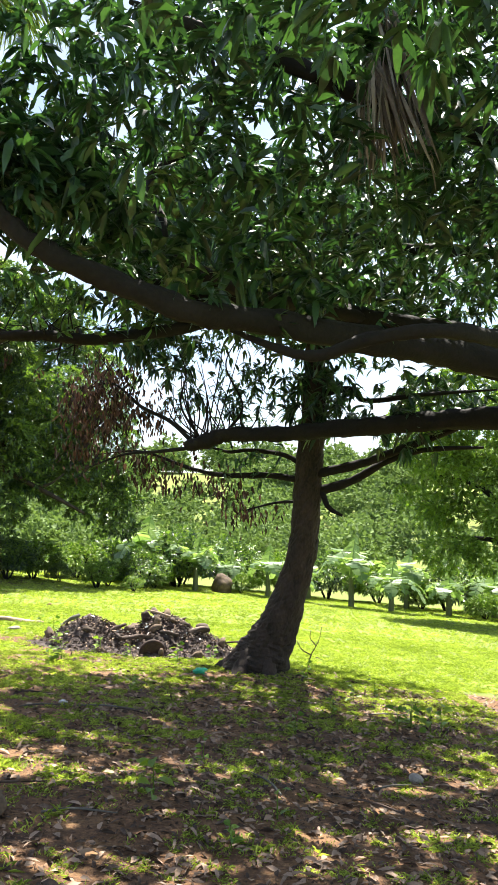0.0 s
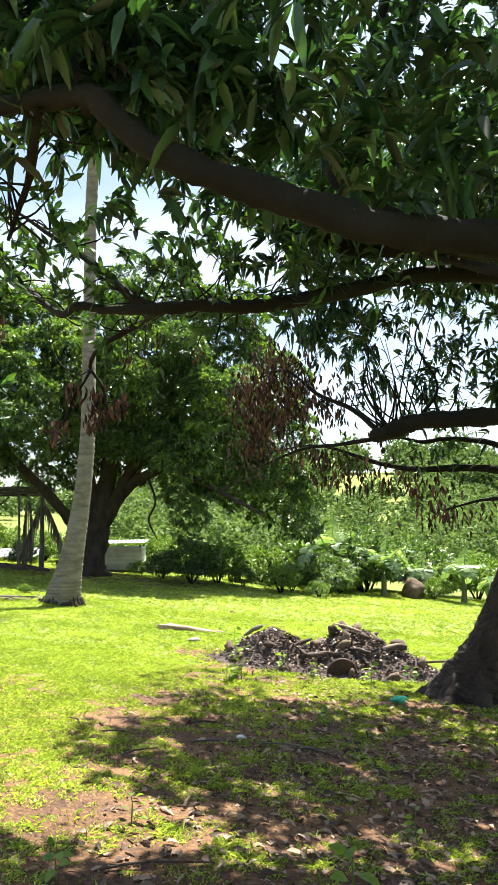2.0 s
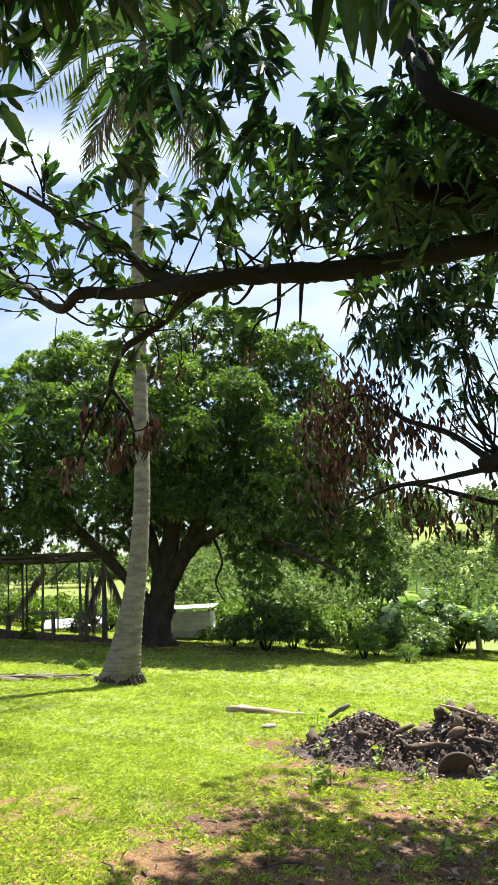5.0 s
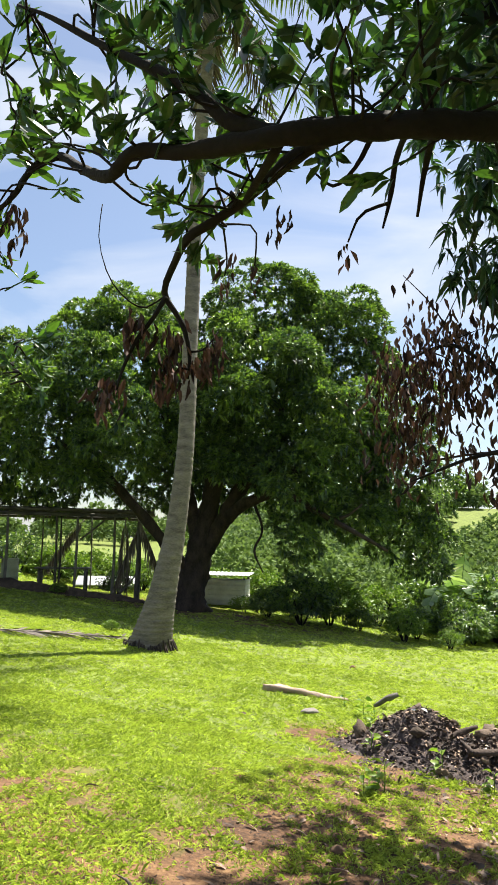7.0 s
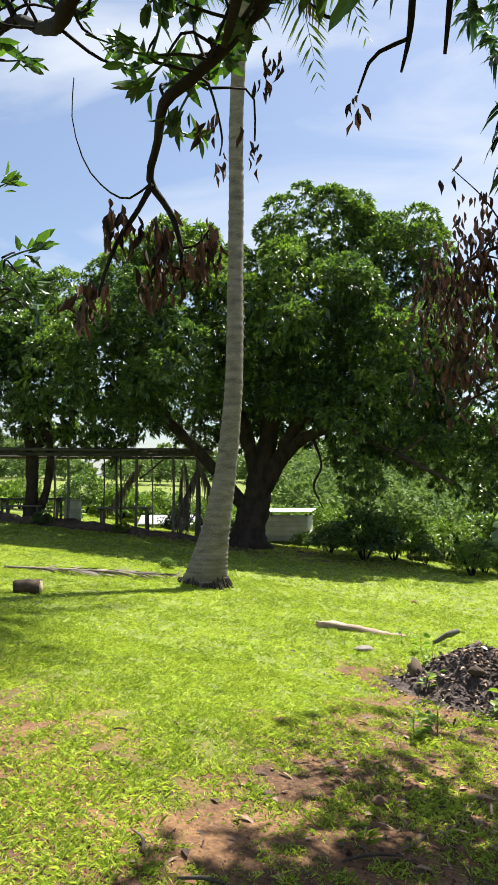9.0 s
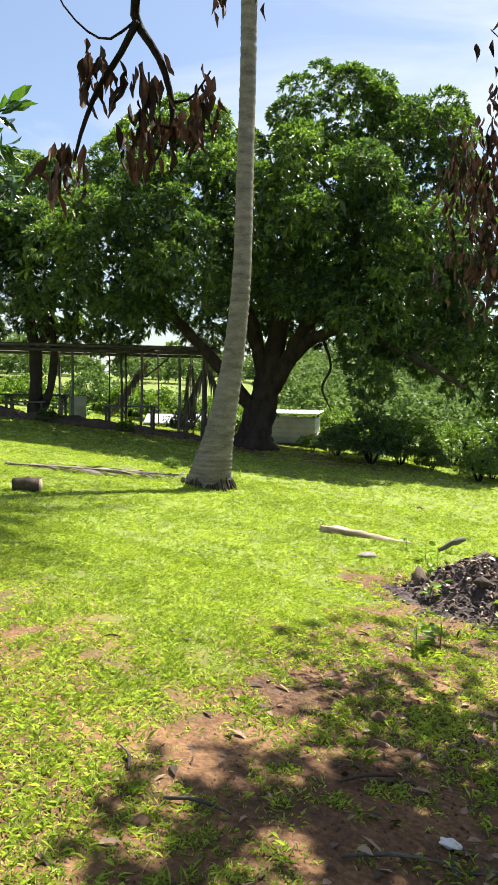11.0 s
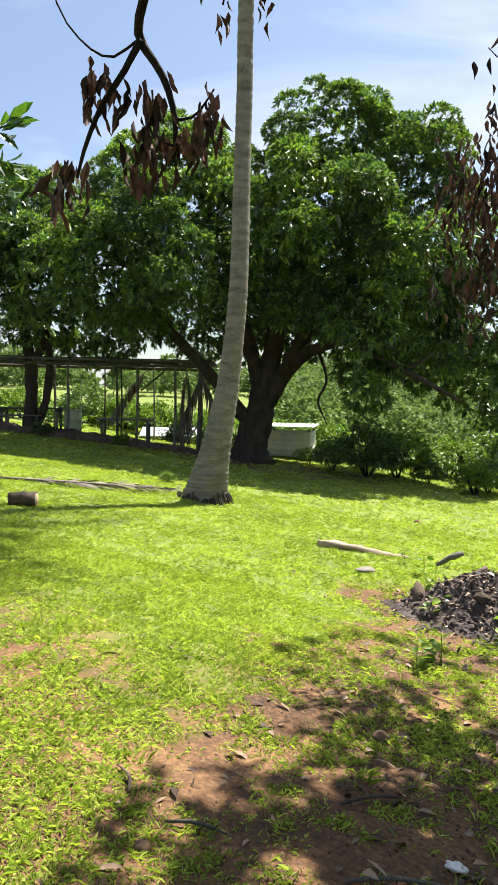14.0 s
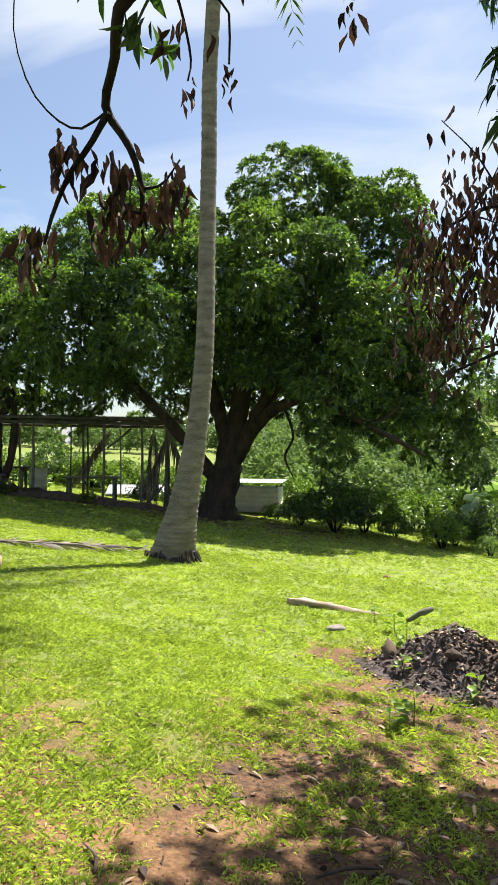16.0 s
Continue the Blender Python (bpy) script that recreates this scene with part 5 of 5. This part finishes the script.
# scrub on the field behind the shelter
pairs = []
for k in range(200):
    u, vv = g.uniform(-14, 9), g.uniform(5, 24)
    X, Y = tuple((far_base + RIGHT * u + AHEAD * vv).xy)
    s = g.uniform(0.15, 0.55)
    n = int(40 + 60 * s)
    d = unit(g.normal(size=(n, 3)))
    d[:, 2] = np.abs(d[:, 2])
    p = np.array([X, Y, float(ground(X, Y))]) + d * g.uniform(0.3, 1.05, (n, 1)) * [s, s, s * 1.2]
    pairs.append(whorls(p, d, 6, 0.17, 0.06, 0.25, 1.1, False, g))
v, f = join_arrays(pairs)
tagged(mesh_object("scrub", v, f, M_BUSH), "low bright green scrub on the field", "scrub", kind="stuff")

# ---- rubbish heap ----
heap_at = on(-1.15, 10.35)
heap = thing("rubbish_heap", heap_at, "burnt garden rubbish heap of ash and dark debris on the lawn", "rubbish heap")


def heap_height(x, y):
    h = 0.34 * np.exp(-(((x + 0.75) / 0.42) ** 2 + (y / 0.4) ** 2)) + 0.40 * np.exp(-(((x - 0.25) / 0.4) ** 2 + ((y - 0.1) / 0.42) ** 2)) + 0.2 * np.exp(-(((x - 0.85) / 0.4) ** 2 + (y / 0.4) ** 2)) + 0.12 * np.exp(-((x / 1.15) ** 2 + ((y + 0.15) / 0.6) ** 2)) - 0.05
    return h + 0.03 * ripple(x * 7, y * 7) + 0.026 * ripple(x * 17, y * 19) + 0.014 * ripple(x * 41, y * 37)


hx, hy = np.meshgrid(np.linspace(-1.6, 1.7, 90), np.linspace(-1.0, 1.0, 60), indexing="ij")
hzv = heap_height(hx, hy) + np.array([[float(ground(heap_at.x + a, heap_at.y + b)) - heap_at.z for a, b in zip(r1, r2)] for r1, r2 in zip(hx, hy)])
mesh_object("ash_mound", np.column_stack([hx.ravel(), hy.ravel(), hzv.ravel()]), [(i * 60 + j, (i + 1) * 60 + j, (i + 1) * 60 + j + 1, i * 60 + j + 1) for i in range(89) for j in range(59)], M_ASH, heap, flat=True)
g = np.random.default_rng(88)


def heap_top(x, y, up=0.0):
    return Vector((heap_at.x + x, heap_at.y + y, float(ground(heap_at.x + x, heap_at.y + y)) + float(heap_height(x, y)) + up))


def chips(n, mat, length, width, name, label, sx=0.75, sy=0.4):
    x, y = g.normal(scale=sx, size=n), g.normal(scale=sy, size=n)
    ok = heap_height(x, y) > -0.02
    x, y = x[ok], y[ok]
    c = np.column_stack([x, y, heap_height(x, y) + ground(heap_at.x + x, heap_at.y + y) - heap_at.z + 0.01])
    w = g.normal(size=(len(x), 3)) * [1, 1, 0.5] + [0, 0, 0.2]
    lv, lf = leaf_arrays(c, w, length * g.uniform(0.5, 1.6, len(x)), width, 0.3, True, g)
    tagged(mesh_object(name, lv, lf, mat, heap, label), kind="stuff")


chips(2600, M_LITTER, 0.045, 0.02, "dry_leaves", "pale dry leaf scraps")
chips(5200, M_WOODDARK, 0.05, 0.022, "charred_debris", "charred dark scraps")
chips(160, M_WHITE, 0.05, 0.025, "paper_scraps", "pale paper scraps", 0.45, 0.3)
for k in range(26):
    x, y = g.normal(scale=0.65), g.normal(scale=0.28) - 0.05
    if heap_height(x, y) < 0:
        continue
    hk = tagged(part("coconut_husk", ball(g.uniform(0.035, 0.075), k, 0.55, (1.3, 0.85, 0.7), 2), M_HUSK), "dry brown coconut husk on the rubbish heap", "coconut husk", "husks on the heap")
    hk.matrix_basis = Matrix.LocRotScale(heap_top(x, y, 0.03), Euler((g.uniform(0, 6), g.uniform(0, 6), g.uniform(0, 6))), None)
for k, (x, y, L, r, q, tilt) in enumerate([(-0.05, -0.35, 0.45, 0.05, 0.1, 0.05), (0.2, 0.15, 0.4, 0.075, 2.2, 0.35), (-0.35, -0.1, 0.35, 0.045, 0.8, 0.25), (0.5, 0.0, 0.3, 0.055, 2.6, 0.3), (0.75, -0.1, 0.3, 0.06, 0.4, 0.1), (-0.8, 0.05, 0.35, 0.04, 1.2, 0.2), (0.05, 0.2, 0.28, 0.06, 0.6, 0.4), (0.35, -0.3, 0.3, 0.04, 2.9, 0.1)]):
    c = heap_top(x, y, r * 0.6)
    d = Vector((math.cos(q) * math.cos(tilt), math.sin(q) * math.cos(tilt), math.sin(tilt))) * (L / 2)
    v, f = tube([c - d, c + Vector((0, 0, 0.01)), c + d], [r * 0.6, r * 0.55, r * 0.45], 9, 0.03, 0.17, k)
    lg = tagged(mesh_object("log", v - np.array(c), f, M_WOODDARK), "short charred log lying on the rubbish heap", "log", "logs on the heap")
    lg.matrix_basis = Matrix.Translation(c)
for k, (x, y, L, q, up, mt) in enumerate([(0.2, 0.0, 0.4, 2.6, 0.16, M_WOODPALE), (0.75, -0.05, 0.3, 0.6, 0.12, M_WOODPALE), (1.1, 0.25, 0.6, 0.05, 0.1, M_WOODDARK), (-0.3, -0.3, 0.4, 2.0, 0.05, M_WOODDARK), (0.45, 0.25, 0.35, 1.0, 0.15, M_WOODDARK), (0.1, 0.25, 0.3, 2.4, 0.2, M_WOODPALE)]):
    c = heap_top(x, y, 0.05)
    d = Vector((math.cos(q), math.sin(q), up)) * (L / 2)
    v, f = tube([c - d, c + Vector((0, 0, 0.012)), c + d], [0.018, 0.016, 0.01], 6, 0.06, 0.08, 40 + k)
    st = tagged(mesh_object("stick", v - np.array(c), f, mt), "bare stick poking out of the rubbish heap", "stick", "sticks on the heap")
    st.matrix_basis = Matrix.Translation(c)
stump_can = thing("ringed_stump", heap_top(0.78, 0.2, -0.05), "short dark ringed palm stump standing on the heap", "stump")
part("body", lathe([(0.09, 0), (0.095, 0.03), (0.085, 0.045), (0.095, 0.075), (0.085, 0.09), (0.095, 0.12), (0.085, 0.135), (0.092, 0.17), (0.08, 0.2), (0.05, 0.215)], 16), M_WOODDARK, stump_can)
disc = thing("rusted_disc", heap_top(0.2, -0.6, 0.0), "rusted brown half-buried metal lid leaning on the heap", "lid")
dm = lathe([(0.02, 0.02), (0.15, 0.016), (0.165, 0.012), (0.175, 0.0), (0.172, -0.02), (0.165, -0.005)], 24)
bmesh.ops.transform(dm, matrix=Matrix.Rotation(1.75, 4, "X") @ Matrix.Rotation(0.3, 4, "Y"), verts=dm.verts[:])
part("lid_plate", dm, M_RUST, disc)
sheet = thing("plastic_sheet", heap_top(-0.28, 0.32, 0.04), "crumpled white plastic sheet on the heap", "plastic sheet")
sm = bmesh.new()
bmesh.ops.create_grid(sm, x_segments=22, y_segments=14, size=0.5)
for q in sm.verts:
    q.co = Vector((q.co.x * 0.5, q.co.y * 0.28, 0.05 * noise.noise(q.co * 5) + 0.03 * noise.noise(q.co * 14)))
part("crumpled_film", sm, M_WHITE, sheet)
bmod = sheet.children[0].modifiers.new("thickness", "SOLIDIFY")
bmod.thickness = 0.004


def stone(place, r, seed, label, squash=(1, 1, 0.7), mat=None, name="stone", cat="stone", group=""):
    ob = tagged(part(name, ball(r, seed, 0.22, squash, 3), mat or M_STONE), label, cat, group)
    ob.matrix_basis = Matrix.LocRotScale(place, Euler((0, 0, seed * 1.3)), None)
    return ob


# ---- loose things on the lawn ----
a, b = on(-3.9, 11.9, 0.03), on(-2.95, 12.2, 0.0)
v, f = tube([a, a.lerp(b, 0.3) + Vector((0, 0, 0.02)), a.lerp(b, 0.7), b], [0.045, 0.05, 0.04, 0.03], 9, 0.05, 0.16, 7)
lg = tagged(mesh_object("log", v - np.array(a), f, M_WOODPALE), "pale weathered log half sunk in the lawn", "log")
lg.matrix_basis = Matrix.Translation(a)
stone(on(-3.08, 11.05, 0.02), 0.08, 3, "flat pale stone in the grass", (1.2, 0.8, 0.4))
a, b = on(-2.62, 12.05, 0.02), on(-2.38, 12.2, 0.16)
v, f = tube([a, a.lerp(b, 0.5) + Vector((0, 0, 0.02)), b], [0.02, 0.03, 0.025], 8, 0.04, 0.16, 8)
lg = tagged(mesh_object("dead_branch", v - np.array(a), f, M_WOODGREY), "short grey dead branch beside the heap", "branch")
lg.matrix_basis = Matrix.Translation(a)
cut = thing("cut_log", on(-7.1, 10.75, 0.07), "short cut log with pale end lying in the grass", "log", turn=0.5)
v, f = tube([(-0.15, 0, 0), (0, 0, 0.01), (0.15, 0, 0)], [0.09, 0.085, 0.09], 14, 0.04, 0.06, 12)
mesh_object("bark", v, f, M_HUSK, cut)
cm = lathe([(0.084, 0), (0.082, 0.006)], 18)
bmesh.ops.transform(cm, matrix=Matrix.Translation((0.15, 0, 0)) @ Matrix.Rotation(math.pi / 2, 4, "Y"), verts=cm.verts[:])
part("cut_end", cm, M_CUT, cut, "pale cut end")
stone(on(-7.3, 11.1 - 3.1, 0.05), 0.13, 14, "pale stone lying in the grass", (1, 0.8, 0.6))
stone(on(-1.12, 4.1, 0.055), 0.075, 21, "brown fallen coconut lying on bare soil", (1.0, 0.85, 0.82), M_HUSK, "coconut", "coconut")
stone(on(1.35, 5.4, 0.02), 0.05, 22, "small brown stone on bare soil")
stone(on(-0.4, 24.8, 0.2), 0.42, 23, "dark brown boulder between the banana plants", (1.0, 0.8, 0.95), M_HUSK)
for k, (x, y) in enumerate([(-2.3, 6.2), (-1.9, 7.6), (0.6, 5.4), (-0.6, 6.1), (1.2, 6.2), (-3.6, 15.2), (-5.0, 17.0), (-1.2, 8.2)]):
    stone(on(x, y, 0.01), 0.03 + 0.008 * (k % 3), 30 + k, "small brown clod lying on the ground", mat=M_CLOD, group="small stones")
bag = thing("plastic_bag", on(-0.3, 8.5, 0.0), "crumpled green plastic bag beside the trunk", "plastic bag")
bm = ball(0.058, 5, 0.7, (1.2, 0.8, 0.55), 3)
bmesh.ops.translate(bm, verts=bm.verts[:], vec=(0, 0, 0.03))
part("crumpled_film", bm, M_GREENBAG, bag)
wr = thing("wrapper", on(-1.38, 6.75, 0.0), "crumpled pale green wrapper on the soil", "wrapper")
bm = ball(0.03, 9, 0.7, (1.2, 0.8, 0.5), 3)
bmesh.ops.translate(bm, verts=bm.verts[:], vec=(0, 0, 0.02))
part("crumpled_film", bm, M_WHITE, wr)
for k, (x, y, L, q) in enumerate([(-0.95, 6.7, 0.6, 0.05), (-0.8, 6.65, 0.35, -0.3), (-1.5, 6.55, 0.4, 0.5), (0.9, 4.8, 0.5, 2.6), (1.2, 5.2, 0.4, 0.4), (-1.2, 4.5, 0.5, 0.5), (-0.7, 4.2, 0.4, 0.1), (-1.75, 7.0, 0.3, 0.9), (-2.2, 6.4, 0.25, 0.3), (-2.6, 6.5, 0.22, 2.4), (0.3, 5.0, 0.45, 2.0), (-1.9, 6.0, 0.3, 1.2), (1.6, 7.4, 0.5, 0.2)]):
    a = on(x - math.cos(q) * L / 2, y - math.sin(q) * L / 2, 0.012)
    b = on(x + math.cos(q) * L / 2, y + math.sin(q) * L / 2, 0.012)
    v, f = tube([a, a.lerp(b, 0.4) + Vector((0.01, 0.02, 0.012)), b], [0.006, 0.007, 0.003], 6, 0.05, 0.1, k + 60)
    st = tagged(mesh_object("stick", v - np.array(a), f, M_WOODDARK if k % 2 else M_WOODGREY), "fallen twig lying among dry leaves", "stick", "fallen twigs")
    st.matrix_basis = Matrix.Translation(a)
dry = thing("bare_sapling", on(1.0, 9.9), "small bare dry branch standing beside the trunk", "branch")
for k, p in enumerate([[(0, 0, -0.05), (0.06, 0, 0.15), (0.16, 0, 0.33), (0.2, 0.02, 0.5)], [(0.06, 0, 0.15), (-0.06, 0, 0.22), (-0.12, 0.02, 0.33)], [(0.12, 0, 0.27), (0.05, 0, 0.36), (0.06, 0.02, 0.45)]]):
    v, f = tube(p, [0.009, 0.007, 0.003], 5, 0.06, 0.06, k)
    mesh_object("twig", v, f, M_WOODDARK, dry)
fr = thing("dry_palm_frond", on(-8.6, 11.9, 0.03), "dry grey palm frond lying across the lawn", "palm frond")
frond_mesh(2.6, 0.0, M_DRYFROND, fr, fr.matrix_basis.translation, unit(np.array(on(-7.0, 13.5, 0.03) - on(-8.6, 11.9, 0.0))), 31, "stalk", -0.33, 0.02)

# ---- weeds with broad leaves ----
def weed(place, n, L, seed, label, group="broad-leaved weeds"):
    g = np.random.default_rng(seed)
    t = thing("weed", place, label, "weed", group)
    q = g.uniform(0, 6.28, n)
    zz = np.linspace(0.02, L * 1.6, n)
    base = np.column_stack([0.02 * np.cos(q), 0.02 * np.sin(q), zz])
    lv, lf = leaf_arrays(base, np.column_stack([np.cos(q), np.sin(q), g.uniform(0.1, 0.8, n)]), L * g.uniform(0.6, 1.1, n), L * 0.42, 0.35, True, g)
    tagged(mesh_object("leaf_rosette", lv, lf, M_WEED, t), kind="stuff")
    sv, sf = tube([(0, 0, -0.03), (0.005, 0.004, L * 0.8), (0, 0, L * 1.6)], [0.005, 0.004, 0.002], 5, 0.05, 0.05, seed)
    mesh_object("stem", sv, sf, M_WEED, t)
    return t


WEEDS = [weed(on(1.65, 6.9), 9, 0.11, 801, "yellow-green broad-leaved weed in shade"), weed(on(-1.5, 4.9), 5, 0.09, 802, "small bright green seedling on bare soil"), weed(on(-2.05, 10.1), 8, 0.12, 803, "bright yellow-green weed at the heap's edge")]
g = np.random.default_rng(91)
for k, (x, y) in enumerate([(1.8, 6.8), (1.7, 7.05), (1.95, 7.0), (1.5, 6.75), (-0.35, 4.55), (-1.55, 4.2), (0.1, 3.9), (0.35, 4.4), (-0.1, 5.4), (-2.2, 9.9), (-1.6, 9.7), (-1.9, 10.0), (-2.3, 10.3), (-1.2, 9.5), (-0.6, 9.4), (-0.2, 9.7), (-2.2, 11.2), (-2.6, 11.4), (-2.1, 11.6), (-2.9, 11.8), (-2.4, 11.0), (-1.75, 11.3), (-2.0, 8.7), (-1.9, 8.9), (0.9, 8.6), (1.3, 7.9), (1.0, 7.2), (0.6, 6.4), (-0.9, 7.5), (1.6, 8.4)]):
    copy_thing(WEEDS[int(g.integers(3))], Matrix.Translation(on(x, y)) @ Matrix.Rotation(k * 1.9, 4, "Z") @ Matrix.Scale(float(g.uniform(0.6, 1.2)), 4))

# ---- litter and grass ----
def worn(x, y):
    """Patchy noise at clump size, of unit spread."""
    k = np.array([noise.noise((a * 2.6, b * 2.6, 0.3)) + 1.1 * noise.noise((a * 8.5, b * 8.5, 4.1)) for a, b in zip(x, y)])
    return k / k.std()


x, y, p = spread(24000, -3.6, 3.6, 2.6, 11.0)
keep = rng.random(24000) < 0.008 + 0.85 * bare(x, y) * np.clip(1.0 - np.abs(x - 0.8) * 0.17, 0.2, 1) * (1 - 0.8 * smooth(-0.9, -2.0, x))
p = p[keep]
n = len(p)
lv, lf = leaf_arrays(p + [0, 0, 0.012], np.column_stack([rng.normal(size=(n, 2)), rng.normal(scale=0.15, size=n) + 0.1]), rng.uniform(0.035, 0.12, n), rng.uniform(0.012, 0.032, n), 0.35, True)
tagged(mesh_object("leaf_litter", lv, lf, M_LITTER), "dry brown fallen mango leaves on bare soil", "leaf litter", kind="stuff")

# crumbs of soil and small clods
x, y, p = spread(52000, -4.6, 2.6, 3.4, 9.6)
p = p[rng.random(52000) < np.maximum(bare(x, y), 0.25)]
n = len(p)
r = (0.003 + 0.012 * rng.random(n) ** 3)[:, None, None] * rng.uniform(0.6, 1.4, (n, 5, 1))
half = np.array([(1, 0, -0.2), (0, 1, -0.2), (-1, 0, -0.2), (0, -1, -0.2), (0, 0, 0.9)], float)
cv = (p[:, None] + half[None] * r).reshape(-1, 3)
cf = (np.arange(n)[:, None, None] * 5 + np.array([(0, 1, 4), (1, 2, 4), (2, 3, 4), (3, 0, 4)])[None]).reshape(-1, 3)
tagged(mesh_object("soil_crumbs", cv, cf, M_CLOD), "loose crumbs of reddish brown soil", "soil", kind="stuff")


def tufts(p, per, length, width, scale, root=0.02, g=rng):
    """Small loose clumps of blades that rise and bend over."""
    n = len(p) * per
    q, up = g.uniform(0, 2 * np.pi, n), g.uniform(0.2, 2.6, n)
    ln = length * g.uniform(0.4, 1.25, n) * np.repeat(scale, per)
    base = np.repeat(p, per, 0) + np.column_stack([g.normal(scale=root, size=(n, 2)), np.full(n, -0.004)])
    return leaf_arrays(base, np.column_stack([np.cos(q), np.sin(q), up]), ln, width * g.uniform(0.7, 1.3, n), 0.5, False, g)


sets = []
for num, box_, per, h, w in ((66000, (-8.0, 2.8, 3.3, 9.6), 8, 0.055, 0.0062), (38000, (-12.5, 5, 9.4, 14.8), 7, 0.06, 0.0078), (40000, (-17, 10, 14.6, 27), 5, 0.08, 0.013)):
    x, y, p = spread(num, *box_)
    soil, clump = bare(x, y), worn(x, y)
    shade = smooth(-1.9, -0.6, x) * (1 - smooth(7.2, 8.4, y))
    need = -2.1 + 0.85 * (1 - smooth(6.0, 9.5, y + 0.35 * (x + 3))) + 1.5 * soil + 0.35 * shade
    keep = (clump > need + rng.normal(scale=0.25, size=num)) & ~(((x + 1.15) / 1.4) ** 2 + ((y - 10.35) / 0.6) ** 2 < 1)
    sets.append(tufts(p[keep], per, h, w, 0.8 + 0.25 * np.clip(clump[keep] - need[keep], 0, 2)))
v, f = join_arrays(sets)
tagged(mesh_object("grass", v, f, M_GRASS), "short sunlit yellow-green lawn grass", "grass", kind="stuff")
# coarse tufts on the worn soil
x, y, p = spread(1300, -4.2, 3.2, 3.2, 10.5)
keep = rng.random(1300) < (0.3 + 0.5 * (ripple(x * 1.6, y * 1.6 + 2) > 0.1) * (x > -2.6)) * (1 - 0.6 * smooth(-1.2, 0.0, x) * (1 - smooth(7.8, 8.8, y)))
v, f = tufts(p[keep], 22, 0.095, 0.008, rng.uniform(0.6, 1.2, keep.sum()), 0.035)
tagged(mesh_object("grass_tufts", v, f, M_GRASS), "coarse green grass tufts on worn soil", "grass", kind="stuff")
